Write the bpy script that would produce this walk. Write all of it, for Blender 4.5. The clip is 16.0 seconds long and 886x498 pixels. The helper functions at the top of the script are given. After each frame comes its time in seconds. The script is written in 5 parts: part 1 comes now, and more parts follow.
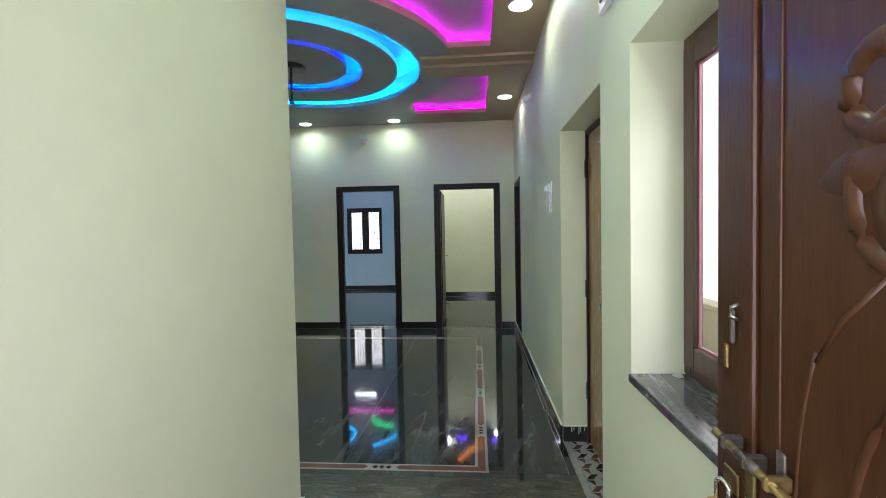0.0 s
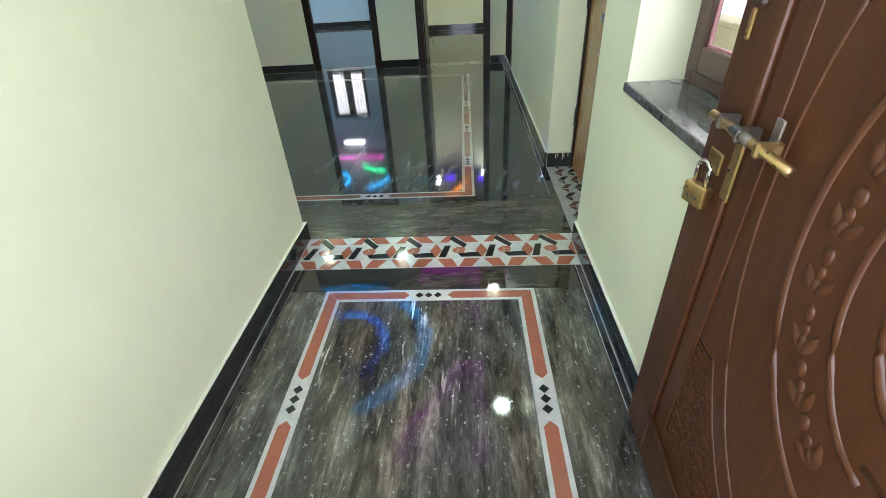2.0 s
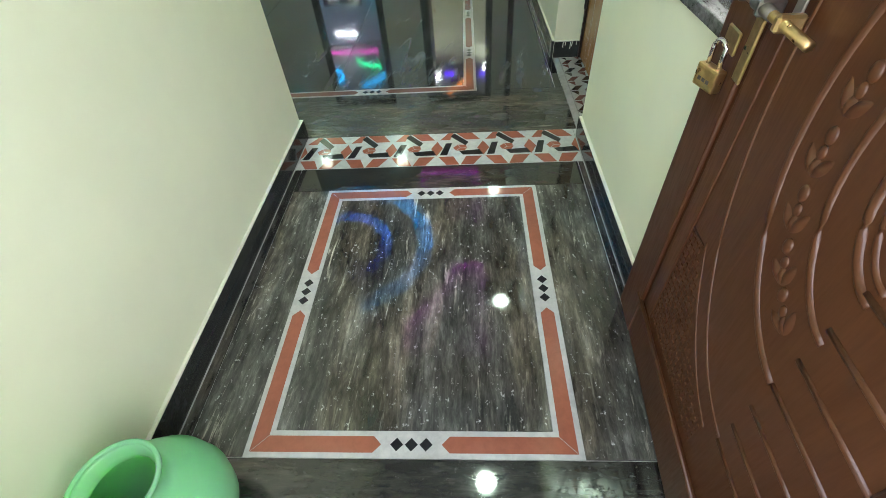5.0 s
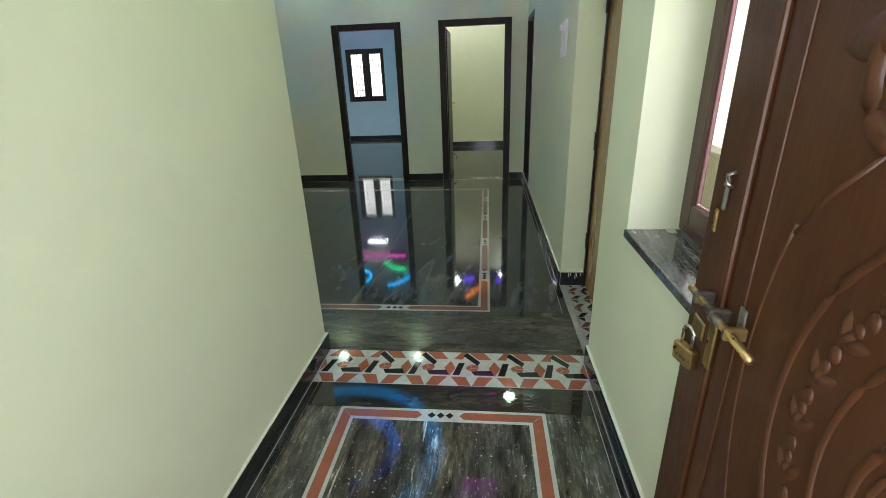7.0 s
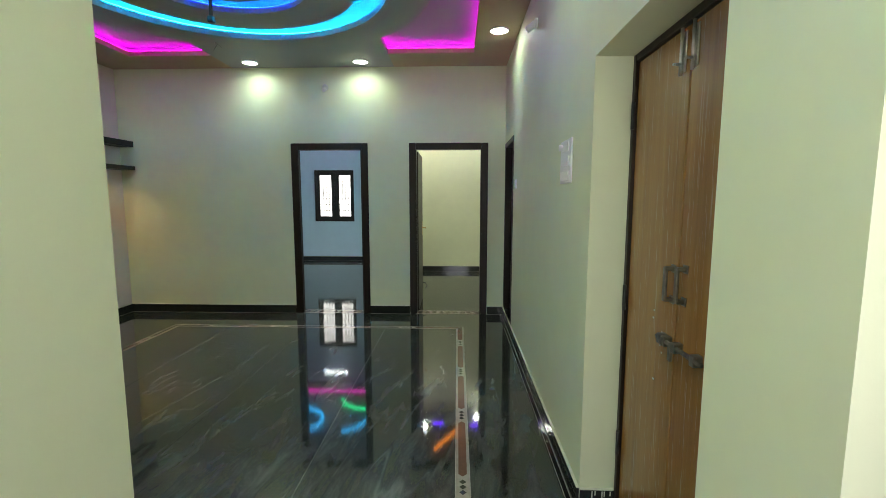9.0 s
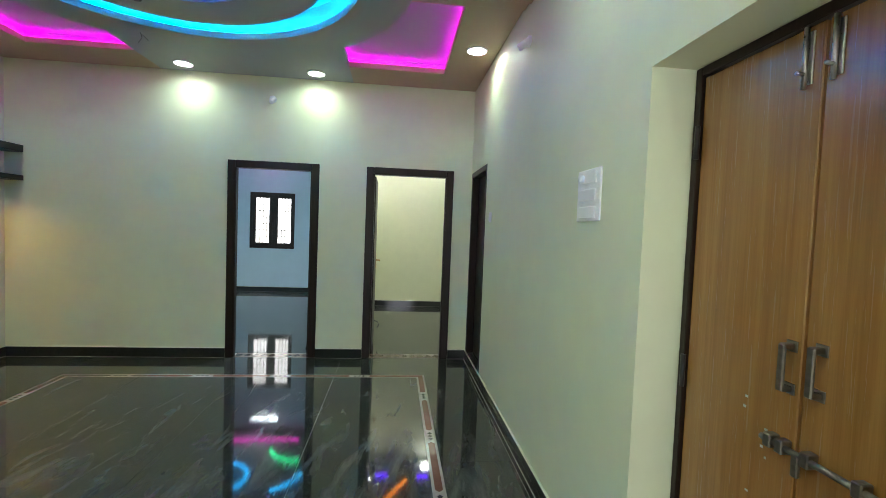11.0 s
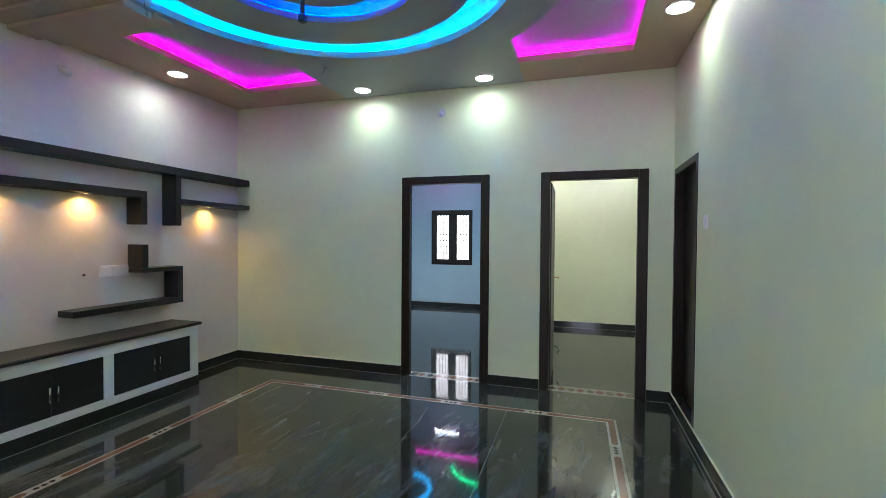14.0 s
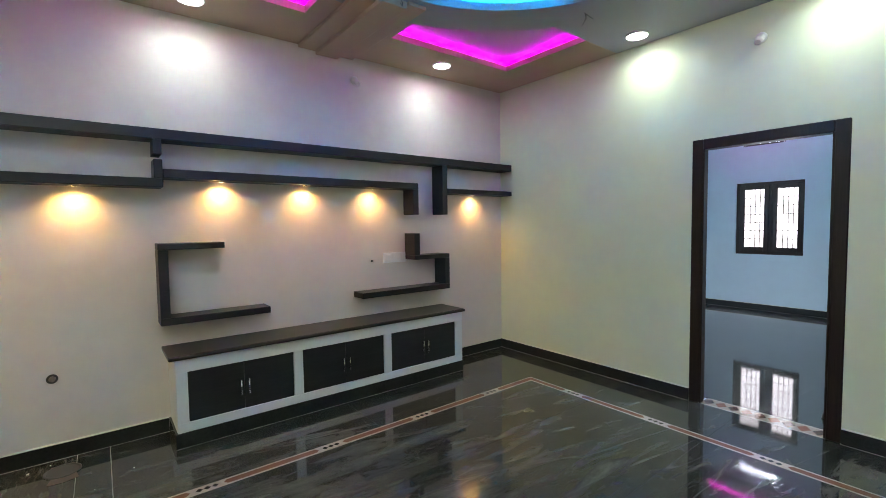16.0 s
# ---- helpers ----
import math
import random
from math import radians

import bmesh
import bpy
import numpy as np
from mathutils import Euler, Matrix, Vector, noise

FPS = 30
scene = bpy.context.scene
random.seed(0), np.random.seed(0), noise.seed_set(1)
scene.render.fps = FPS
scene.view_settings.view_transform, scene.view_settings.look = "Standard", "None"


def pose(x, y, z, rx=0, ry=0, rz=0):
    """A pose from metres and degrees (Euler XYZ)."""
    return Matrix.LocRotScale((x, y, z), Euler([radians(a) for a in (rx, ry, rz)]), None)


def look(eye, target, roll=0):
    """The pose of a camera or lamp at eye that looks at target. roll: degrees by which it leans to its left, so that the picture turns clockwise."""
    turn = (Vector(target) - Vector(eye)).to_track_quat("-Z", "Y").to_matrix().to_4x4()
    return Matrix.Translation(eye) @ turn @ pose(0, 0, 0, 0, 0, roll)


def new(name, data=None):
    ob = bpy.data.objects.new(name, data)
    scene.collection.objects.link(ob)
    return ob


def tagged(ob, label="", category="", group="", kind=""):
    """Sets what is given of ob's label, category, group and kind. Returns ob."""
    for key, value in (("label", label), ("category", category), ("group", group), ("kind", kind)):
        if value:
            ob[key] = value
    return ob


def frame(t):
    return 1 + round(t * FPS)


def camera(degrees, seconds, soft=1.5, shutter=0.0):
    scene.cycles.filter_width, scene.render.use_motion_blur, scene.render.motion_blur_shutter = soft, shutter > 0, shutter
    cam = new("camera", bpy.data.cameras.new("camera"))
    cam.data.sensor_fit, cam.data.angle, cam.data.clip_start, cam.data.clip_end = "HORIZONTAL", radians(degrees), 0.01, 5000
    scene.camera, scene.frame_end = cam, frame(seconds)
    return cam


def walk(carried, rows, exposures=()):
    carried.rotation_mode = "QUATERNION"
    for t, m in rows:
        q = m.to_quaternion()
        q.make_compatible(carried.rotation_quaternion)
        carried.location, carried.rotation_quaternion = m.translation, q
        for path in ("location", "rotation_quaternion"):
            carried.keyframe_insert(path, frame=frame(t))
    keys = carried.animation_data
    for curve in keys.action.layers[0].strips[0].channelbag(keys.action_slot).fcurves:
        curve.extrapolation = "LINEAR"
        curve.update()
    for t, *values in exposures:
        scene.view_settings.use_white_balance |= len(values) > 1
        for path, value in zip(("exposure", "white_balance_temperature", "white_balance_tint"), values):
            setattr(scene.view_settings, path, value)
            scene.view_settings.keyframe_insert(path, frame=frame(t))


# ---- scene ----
cam = camera(90.3, 16.0, soft=0.8)
PATH = [
    (0, (0.619, 0.681, 1.388), (0.466, 2.674, 1.321), -1.1),
    (0.5, (0.634, 0.712, 1.375), (0.481, 2.683, 1.071), -2.2),
    (1, (0.631, 0.712, 1.344), (0.494, 2.632, 0.799), -2.2),
    (1.5, (0.622, 0.721, 1.3), (0.504, 2.535, 0.465), -3.0),
    (2, (0.622, 0.734, 1.262), (0.504, 2.393, 0.151), -3.6),
    (2.5, (0.610, 0.728, 1.222), (0.509, 2.227, -0.098), -4.3),
    (3, (0.602, 0.722, 1.199), (0.516, 2.064, -0.282), -4.3),
    (3.2, (0.604, 0.713, 1.191), (0.505, 2.003, -0.334), -5.0),
    (5.3, (0.619, 0.696, 1.281), (0.483, 2.129, -0.108), -4.9),
    (5.5, (0.625, 0.681, 1.303), (0.481, 2.172, -0.023), -4.8),
    (6, (0.632, 0.684, 1.342), (0.466, 2.317, 0.2), -4.1),
    (6.5, (0.635, 0.676, 1.379), (0.456, 2.434, 0.442), -3.2),
    (7, (0.643, 0.678, 1.431), (0.446, 2.53, 0.702), -2.1),
    (7.5, (0.648, 0.806, 1.44), (0.48, 2.718, 0.877), -1.1),
    (8, (0.606, 1.123, 1.456), (0.496, 3.077, 1.043), -0.8),
    (8.5, (0.584, 1.329, 1.455), (0.512, 3.303, 1.144), -0.7),
    (9, (0.595, 1.677, 1.448), (0.53, 3.663, 1.221), 0.0),
    (9.5, (0.519, 1.993, 1.457), (0.512, 3.987, 1.297), -0.1),
    (9.7, (0.464, 2.065, 1.471), (0.499, 4.06, 1.334), -0.1),
    (11.8, (0.326, 2.29, 1.464), (0.578, 4.273, 1.397), 3.0),
    (12, (0.364, 2.324, 1.459), (0.586, 4.311, 1.402), 2.7),
    (12.5, (0.374, 2.317, 1.482), (0.521, 4.311, 1.436), 1.9),
    (13, (0.4, 2.404, 1.469), (0.335, 4.403, 1.438), -0.0),
    (13.5, (0.421, 2.568, 1.475), (0.088, 4.54, 1.452), 0.1),
    (14, (0.36, 2.736, 1.457), (-0.228, 4.647, 1.416), 0.4),
    (14.5, (0.189, 2.922, 1.458), (-0.642, 4.74, 1.388), -0.1),
    (15, (0.119, 3.086, 1.462), (-1.067, 4.695, 1.381), -1.4),
    (15.5, (0.133, 3.272, 1.487), (-1.335, 4.627, 1.393), -1.2),
    (16, (0.125, 3.33, 1.473), (-1.449, 4.559, 1.365), -0.8),
]
walk(cam, [(t, look(eye, target, roll)) for t, eye, target, roll in PATH], [
    (0.0, 0.42, 6250, 16), (1.0, 0.65, 6300, 13), (1.5, 0.75, 6300, 11), (2.0, 1.0, 6250, 12), (3.0, 1.26, 6200, 14), (5.5, 0.8, 6400, 8), (6.5, 0.55, 6500, 6),
    (7.0, 0.38, 6550, 7), (7.5, 0.34, 6500, 7), (8.0, 0.28, 6500, 9), (8.5, 0.30, 6650, 8), (9.0, 0.5, 6900, 6), (9.5, 0.80, 6900, 4), (12.0, 0.80, 6350, 11), (12.5, 0.77, 6350, 11),
    (13.5, 0.70, 6050, 13), (14.5, 0.82, 6200, 18), (15.0, 0.86, 6200, 19), (16.0, 0.99, 6350, 21)])

# ---- light ----
from mathutils import geometry

sky_world = bpy.data.worlds.new("sky")
scene.world = sky_world
sky_world.use_nodes = True
wn = sky_world.node_tree.nodes
sky = wn.new("ShaderNodeTexSky")
sky.sky_type, sky.sun_disc = "NISHITA", False
sky.sun_elevation, sky.sun_rotation = radians(62), radians(270)
sky_world.node_tree.links.new(sky.outputs[0], wn["Background"].inputs[0])
wn["Background"].inputs[1].default_value = 0.12
sun = new("sun", bpy.data.lights.new("sun", "SUN"))
sun.data.energy, sun.data.angle, sun.data.color = 4.5, radians(0.6), (1.0, 0.95, 0.88)
sun.matrix_world = look((-20, 0, 38), (0, 0, 0))


def area_lamp(name, eye, target, w, h, power, colour):
    lamp = bpy.data.lights.new(name, "AREA")
    lamp.shape, lamp.size, lamp.size_y, lamp.energy, lamp.color = "RECTANGLE", w, h, power, colour
    ob = new(name, lamp)
    ob.matrix_world = look(eye, target)
    return ob


def disk_lamp(name, x, y, z, power, colour):
    lamp = bpy.data.lights.new(name, "AREA")
    lamp.shape, lamp.size, lamp.energy, lamp.color, lamp.spread = "DISK", 0.15, power, colour, radians(152)
    ob = new(name, lamp)
    ob.location = (x, y, z)
    return ob


def spot_lamp(name, eye, target, power, angle, blend, colour, size=0.05):
    lamp = bpy.data.lights.new(name, "SPOT")
    lamp.energy, lamp.spot_size, lamp.spot_blend, lamp.color, lamp.shadow_soft_size = power, radians(angle), blend, colour, size
    ob = new(name, lamp)
    ob.matrix_world = look(eye, target)
    return ob


DAY = (0.93, 0.93, 1.03)
COOL = (0.74, 1.0, 0.75)
WARM = (1.0, 0.56, 0.13)
# daylight through the entrance, the hall window and the bedroom window
area_lamp("entrance_daylight", (0.56, 0.45, 1.40), (0.40, 3.0, 1.15), 0.95, 1.40, 16.0, DAY)
area_lamp("hall_window_daylight", (1.95, 1.70, 2.65), (0.2, 1.72, 0.8), 1.2, 0.6, 24.0, DAY)
area_lamp("bedroom_window_daylight", (-2.26, 12.55, 2.75), (-2.2, 9.6, 0.6), 1.1, 0.7, 330.0, (0.90, 0.96, 1.0))
CEIL = 3.01
DOWNLIGHTS = [(-1.80, 6.885), (-0.52, 6.89), (0.978, 6.00), (0.955, 3.90), (-3.275, 6.00), (-3.29, 3.88), (-1.80, 2.95), (-0.52, 2.95), (0.70, 1.91)]
# southern three boosted as fill; the unseen pair at y 2.95 is assumed
for lx, ly in DOWNLIGHTS:
    disk_lamp("downlight_and_fill_beam", lx, ly, CEIL - 0.017, 1.8 if ly > 3.5 else 5.4, COOL)
# back room lights; the third has no fixture and is added as fill
for lx, ly, watt in ((-0.05, 9.82, 6.0), (1.02, 10.2, 4.0), (1.9, 8.4, 15.0)):
    disk_lamp("downlight_and_fill_beam", lx, ly, 2.962, watt, (0.94, 1.0, 0.93))
# bedroom fill: two unseen ceiling lights, added to brighten its walls
BEDROOM_FILL_LIGHTS = [(-3.6, 7.75), (-0.75, 7.75)]
for lx, ly in BEDROOM_FILL_LIGHTS:
    disk_lamp("downlight_and_fill_beam", lx, ly, 2.962, 23.0, (0.88, 1.0, 0.96))
SHELF_SPOTS = [(3.218, 1.754), (4.075, 1.820), (4.717, 1.820), (5.360, 1.820), (6.625, 1.793)]
for sy, sz in SHELF_SPOTS:
    spot_lamp("shelf_spot_beam", (-3.535, sy, sz - 0.006), (-3.555, sy, 0), 8.0, 145, 1.0, WARM, 0.012)

# ---- materials ----


def nodes_of(name):
    m = bpy.data.materials.new(name)
    m.use_nodes = True
    t = m.node_tree
    return m, t, t.nodes["Principled BSDF"]


def ramp(t, fac, stops):
    r = t.nodes.new("ShaderNodeValToRGB")
    while len(r.color_ramp.elements) < len(stops):
        r.color_ramp.elements.new(0.5)
    for e, (p, c) in zip(r.color_ramp.elements, stops):
        e.position, e.color = p, (*c, 1)
    t.links.new(fac, r.inputs[0])
    return r.outputs[0]


def coords(t, scale=(1, 1, 1), turn=0, rnd=0.0):
    tc, mp = t.nodes.new("ShaderNodeTexCoord"), t.nodes.new("ShaderNodeMapping")
    mp.inputs["Scale"].default_value = scale
    src = tc.outputs["Object"]
    if rnd:
        oi, vm = t.nodes.new("ShaderNodeObjectInfo"), t.nodes.new("ShaderNodeVectorMath")
        vm.operation = "MULTIPLY_ADD"
        vm.inputs[1].default_value = (rnd, rnd * 1.7, rnd * 0.3)
        t.links.new(oi.outputs["Random"], vm.inputs[0])
        t.links.new(src, vm.inputs[2])
        src = vm.outputs[0]
    if turn:
        rot = t.nodes.new("ShaderNodeVectorRotate")
        rot.rotation_type = "Z_AXIS"
        rot.inputs["Angle"].default_value = radians(turn)
        t.links.new(src, rot.inputs["Vector"])
        src = rot.outputs[0]
    t.links.new(src, mp.inputs[0])
    return mp.outputs[0]


def noise_tex(t, vec, scale, detail=4.0, rough=0.55, dist=0.0):
    n = t.nodes.new("ShaderNodeTexNoise")
    n.inputs["Scale"].default_value, n.inputs["Detail"].default_value = scale, detail
    n.inputs["Roughness"].default_value, n.inputs["Distortion"].default_value = rough, dist
    t.links.new(vec, n.inputs["Vector"])
    return n.outputs["Fac"]


def mixed(t, fac, a, b, kind="MIX"):
    x = t.nodes.new("ShaderNodeMixRGB")
    x.blend_type = kind
    for v, s in ((fac, 0), (a, 1), (b, 2)):
        if isinstance(v, (int, float)):
            x.inputs[s].default_value = v
        elif isinstance(v, tuple):
            x.inputs[s].default_value = (*v, 1)
        else:
            t.links.new(v, x.inputs[s])
    return x.outputs[0]


def bump(t, p, height, strength, distance=0.002):
    b = t.nodes.new("ShaderNodeBump")
    b.inputs["Strength"].default_value, b.inputs["Distance"].default_value = strength, distance
    t.links.new(height, b.inputs["Height"])
    t.links.new(b.outputs[0], p.inputs["Normal"])


def paint(name, base, rough=0.55, vary=0.06, grain=0.15):
    """Wall paint: faint roller grain, broad unevenness."""
    m, t, p = nodes_of(name)
    broad = noise_tex(t, coords(t), 1.3, 3)
    fine = noise_tex(t, coords(t), 160, 3)
    patch = noise_tex(t, coords(t), 9, 5)
    dark, light = tuple(c * (1 - vary) for c in base), tuple(min(c * (1 + vary * 0.6), 0.9) for c in base)
    c = ramp(t, broad, [(0.3, dark), (0.7, light)])
    c = mixed(t, 0.25, c, ramp(t, patch, [(0.35, dark), (0.65, light)]))
    t.links.new(c, p.inputs["Base Color"])
    t.links.new(ramp(t, patch, [(0.3, (rough - 0.06,) * 3), (0.7, (rough + 0.06,) * 3)]), p.inputs["Roughness"])
    bump(t, p, fine, grain, 0.001)
    return m


def granite(name, turn=0, light=0.10, vein=0.22, rough=0.045, brown=0.35, shift=0.0):
    """Polished black granite with drawn-out grey and brown streaks, specks and thin pale veins."""
    m, t, p = nodes_of(name)
    long = coords(t, (13, 0.9, 1), turn, 7.0)
    plain = coords(t, (1, 1, 1), turn, 7.0)
    streak = noise_tex(t, long, 3.2, 9, 0.62, 0.35)
    cloud = noise_tex(t, coords(t, (2.2, 0.8, 1), turn, 7.0), 2.0, 5)
    speck = noise_tex(t, plain, 130, 4, 0.7)
    grit = noise_tex(t, coords(t, (2.6, 0.9, 1), turn, 7.0), 46, 6, 0.7, 0.3)
    both = t.nodes.new("ShaderNodeMath")
    both.operation = "MULTIPLY_ADD"
    both.inputs[1].default_value = 0.46
    t.links.new(grit, both.inputs[0])
    half = t.nodes.new("ShaderNodeMath")
    half.operation, half.inputs[1].default_value = "MULTIPLY", 0.58
    t.links.new(streak, half.inputs[0])
    t.links.new(half.outputs[0], both.inputs[2])
    streak = both.outputs[0]
    a = ramp(t, streak, [(0.38 - shift, (0.016, 0.018, 0.017)), (0.56 - shift, (0.048, 0.051, 0.046)), (0.72 - shift, (light,) * 3)])
    b = ramp(t, streak, [(0.38 - shift, (0.022, 0.020, 0.016)), (0.58 - shift, (0.085, 0.072, 0.052)), (0.76 - shift, (light * 1.3, light * 1.1, light * 0.85))])
    c = mixed(t, ramp(t, cloud, [(0.45, (0, 0, 0)), (0.65, (brown,) * 3)]), a, b)
    sp = ramp(t, speck, [(0.62, (0, 0, 0)), (0.74, (light * 1.6,) * 3)])
    c = mixed(t, 0.6, c, sp, "ADD")
    v = noise_tex(t, coords(t, (2.4, 0.55, 1), turn + 14, 7.0), 1.7, 6, 0.5, 0.6)
    vl = ramp(t, v, [(0.494, (0, 0, 0)), (0.5, (vein,) * 3), (0.506, (0, 0, 0))])
    c = mixed(t, ramp(t, noise_tex(t, plain, 2.3, 3), [(0.45, (0, 0, 0)), (0.6, (1, 1, 1))]), c, mixed(t, 1.0, c, vl, "ADD"))
    patch = noise_tex(t, coords(t, (1.6, 0.45, 1), turn, 7.0), 2.2, 4, 0.55, 0.3)
    c = mixed(t, 0.85, c, ramp(t, patch, [(0.36, (0.28, 0.29, 0.30)), (0.5, (0.8, 0.8, 0.8)), (0.64, (1.0, 1.0, 1.0))]), "MULTIPLY")
    t.links.new(c, p.inputs["Base Color"])
    t.links.new(ramp(t, noise_tex(t, plain, 5, 5), [(0.3, (rough * 0.7,) * 3), (0.7, (rough * 1.7,) * 3)]), p.inputs["Roughness"])
    p.inputs["IOR"].default_value = 1.64
    bump(t, p, noise_tex(t, plain, 3.5, 3), 0.006, 0.004)
    return m


def drip_granite(name, turn, pale, deep=1.0):
    """Polished black granite: dull grey and tan drawn-out zones, scattered white specks and pale drip-like streaks."""
    m, t, p = nodes_of(name)
    plain = coords(t, (1, 1, 1), turn, 7.0)
    body = noise_tex(t, coords(t, (6, 1.5, 1), turn, 7.0), 2.6, 9, 0.68, 0.3)
    c = ramp(t, body, [(0.36, (0.030, 0.030, 0.027)), (0.52, (0.076, 0.076, 0.066)), (0.70, (pale * 0.46, pale * 0.47, pale * 0.42))])
    tan = ramp(t, body, [(0.38, (0.036, 0.031, 0.024)), (0.55, (0.125, 0.107, 0.078)), (0.72, (pale * 0.85, pale * 0.74, pale * 0.56))])
    zone = noise_tex(t, coords(t, (3.0, 0.7, 1), turn, 7.0), 1.5, 4, 0.5, 0.2)
    c = mixed(t, ramp(t, zone, [(0.50, (0, 0, 0)), (0.62, (0.85,) * 3)]), c, tan)
    drip = noise_tex(t, coords(t, (20, 1.9, 1), turn + 3, 7.0), 2.3, 9, 0.68, 0.5)
    where = noise_tex(t, coords(t, (3.5, 1.6, 1), turn, 11.0), 1.9, 4, 0.6)
    gate = mixed(t, 1.0, ramp(t, drip, [(0.575, (0, 0, 0)), (0.66, (1, 1, 1))]), ramp(t, where, [(0.47, (0, 0, 0)), (0.60, (1, 1, 1))]), "MULTIPLY")
    c = mixed(t, gate, c, (pale * 1.25, pale * 1.18, pale * 1.0))
    fine = noise_tex(t, coords(t, (26, 4.0, 1), turn, 7.0), 3.0, 9, 0.74, 0.4)
    c = mixed(t, 0.9, c, ramp(t, fine, [(0.36, (0.5,) * 3), (0.52, (0.95,) * 3), (0.66, (1.7,) * 3)]), "MULTIPLY")
    dark = noise_tex(t, coords(t, (2.4, 0.9, 1), turn, 5.0), 2.1, 5, 0.6)
    c = mixed(t, 0.8, c, ramp(t, dark, [(0.36, (0.38, 0.39, 0.40)), (0.52, (1, 1, 1))]), "MULTIPLY")
    speck = noise_tex(t, coords(t, (1, 0.7, 1), turn, 7.0), 70, 3, 0.7)
    c = mixed(t, 0.8, c, ramp(t, speck, [(0.63, (0, 0, 0)), (0.74, (pale * 1.2,) * 3)]), "ADD")
    c = mixed(t, 1.0, c, (deep, deep, deep), "MULTIPLY")
    t.links.new(c, p.inputs["Base Color"])
    t.links.new(ramp(t, noise_tex(t, plain, 6, 5), [(0.3, (0.03,) * 3), (0.7, (0.07,) * 3)]), p.inputs["Roughness"])
    p.inputs["IOR"].default_value = 1.66
    bump(t, p, noise_tex(t, plain, 3.5, 3), 0.006, 0.004)
    return m


def clouded_granite(name, turn):
    """Polished black granite: soft grey clouds drawn out one way, fine grain and a few thin pale veins."""
    m, t, p = nodes_of(name)
    drawn = coords(t, (3.4, 0.8, 1), turn, 7.0)
    plain = coords(t, (1, 1, 1), turn, 7.0)
    cloud = noise_tex(t, drawn, 2.6, 8, 0.66, 0.4)
    wisp = noise_tex(t, coords(t, (7, 0.9, 1), turn + 6, 7.0), 2.4, 8, 0.66, 0.2)
    c = ramp(t, cloud, [(0.34, (0.016, 0.0175, 0.017)), (0.50, (0.036, 0.039, 0.039)), (0.72, (0.092, 0.095, 0.094))])
    w = ramp(t, wisp, [(0.60, (0, 0, 0)), (0.76, (0.075, 0.074, 0.066))])
    c = mixed(t, 1.0, c, w, "ADD")
    grit = noise_tex(t, plain, 90, 4, 0.7)
    c = mixed(t, 0.5, c, ramp(t, grit, [(0.55, (0, 0, 0)), (0.75, (0.10, 0.10, 0.095))]), "ADD")
    v = noise_tex(t, coords(t, (1.5, 0.14, 1), turn + 4, 7.0), 1.0, 4, 0.45, 0.0)
    vl = ramp(t, v, [(0.4955, (0, 0, 0)), (0.5, (0.07, 0.07, 0.067)), (0.5045, (0, 0, 0))])
    keep = ramp(t, noise_tex(t, plain, 1.4, 4), [(0.46, (0, 0, 0)), (0.62, (1, 1, 1))])
    c = mixed(t, keep, c, mixed(t, 1.0, c, vl, "ADD"))
    t.links.new(c, p.inputs["Base Color"])
    t.links.new(ramp(t, noise_tex(t, plain, 5, 5), [(0.3, (0.035,) * 3), (0.7, (0.08,) * 3)]), p.inputs["Roughness"])
    p.inputs["IOR"].default_value = 1.64
    bump(t, p, noise_tex(t, plain, 3.5, 3), 0.012, 0.004)
    return m


def marble(name, base, vary=0.25, rough=0.09):
    m, t, p = nodes_of(name)
    n = noise_tex(t, coords(t, (1, 1, 1), 20, 9.0), 38, 7, 0.65, 0.5)
    fine = noise_tex(t, coords(t, (1, 1, 1), 0, 9.0), 9, 4)
    c = ramp(t, n, [(0.3, tuple(x * (1 - vary) for x in base)), (0.55, base), (0.75, tuple(min(x * (1 + vary * 0.5), 0.9) for x in base))])
    c = mixed(t, 0.35, c, ramp(t, fine, [(0.35, tuple(x * 0.72 for x in base)), (0.65, base)]))
    t.links.new(c, p.inputs["Base Color"])
    p.inputs["Roughness"].default_value = rough
    return m


def timber(name, dark, mid, light, scale=(30, 30, 1.6), rough=0.3, coat=0.3, grain=0.25, turn=0, bands=2.2):
    """Varnished wood, the grain along z."""
    m, t, p = nodes_of(name)
    v = coords(t, scale, turn, 3.0)
    n = noise_tex(t, v, bands, 7, 0.6, 0.6)
    fine = noise_tex(t, coords(t, tuple(s * 5 for s in scale), turn, 3.0), 2.5, 4)
    wide = noise_tex(t, coords(t, (3, 3, 0.7), turn, 3.0), 1.5, 3)
    c = ramp(t, n, [(0.28, dark), (0.5, mid), (0.72, light)])
    c = mixed(t, ramp(t, fine, [(0.4, (0.0,) * 3), (0.7, (0.45,) * 3)]), c, dark)
    c = mixed(t, ramp(t, wide, [(0.35, (0.0,) * 3), (0.7, (0.35,) * 3)]), c, light)
    t.links.new(c, p.inputs["Base Color"])
    t.links.new(ramp(t, fine, [(0.3, (rough * 0.85,) * 3), (0.7, (rough * 1.2,) * 3)]), p.inputs["Roughness"])
    p.inputs["Coat Weight"].default_value, p.inputs["Coat Roughness"].default_value = coat, 0.12
    bump(t, p, fine, grain, 0.0006)
    return m


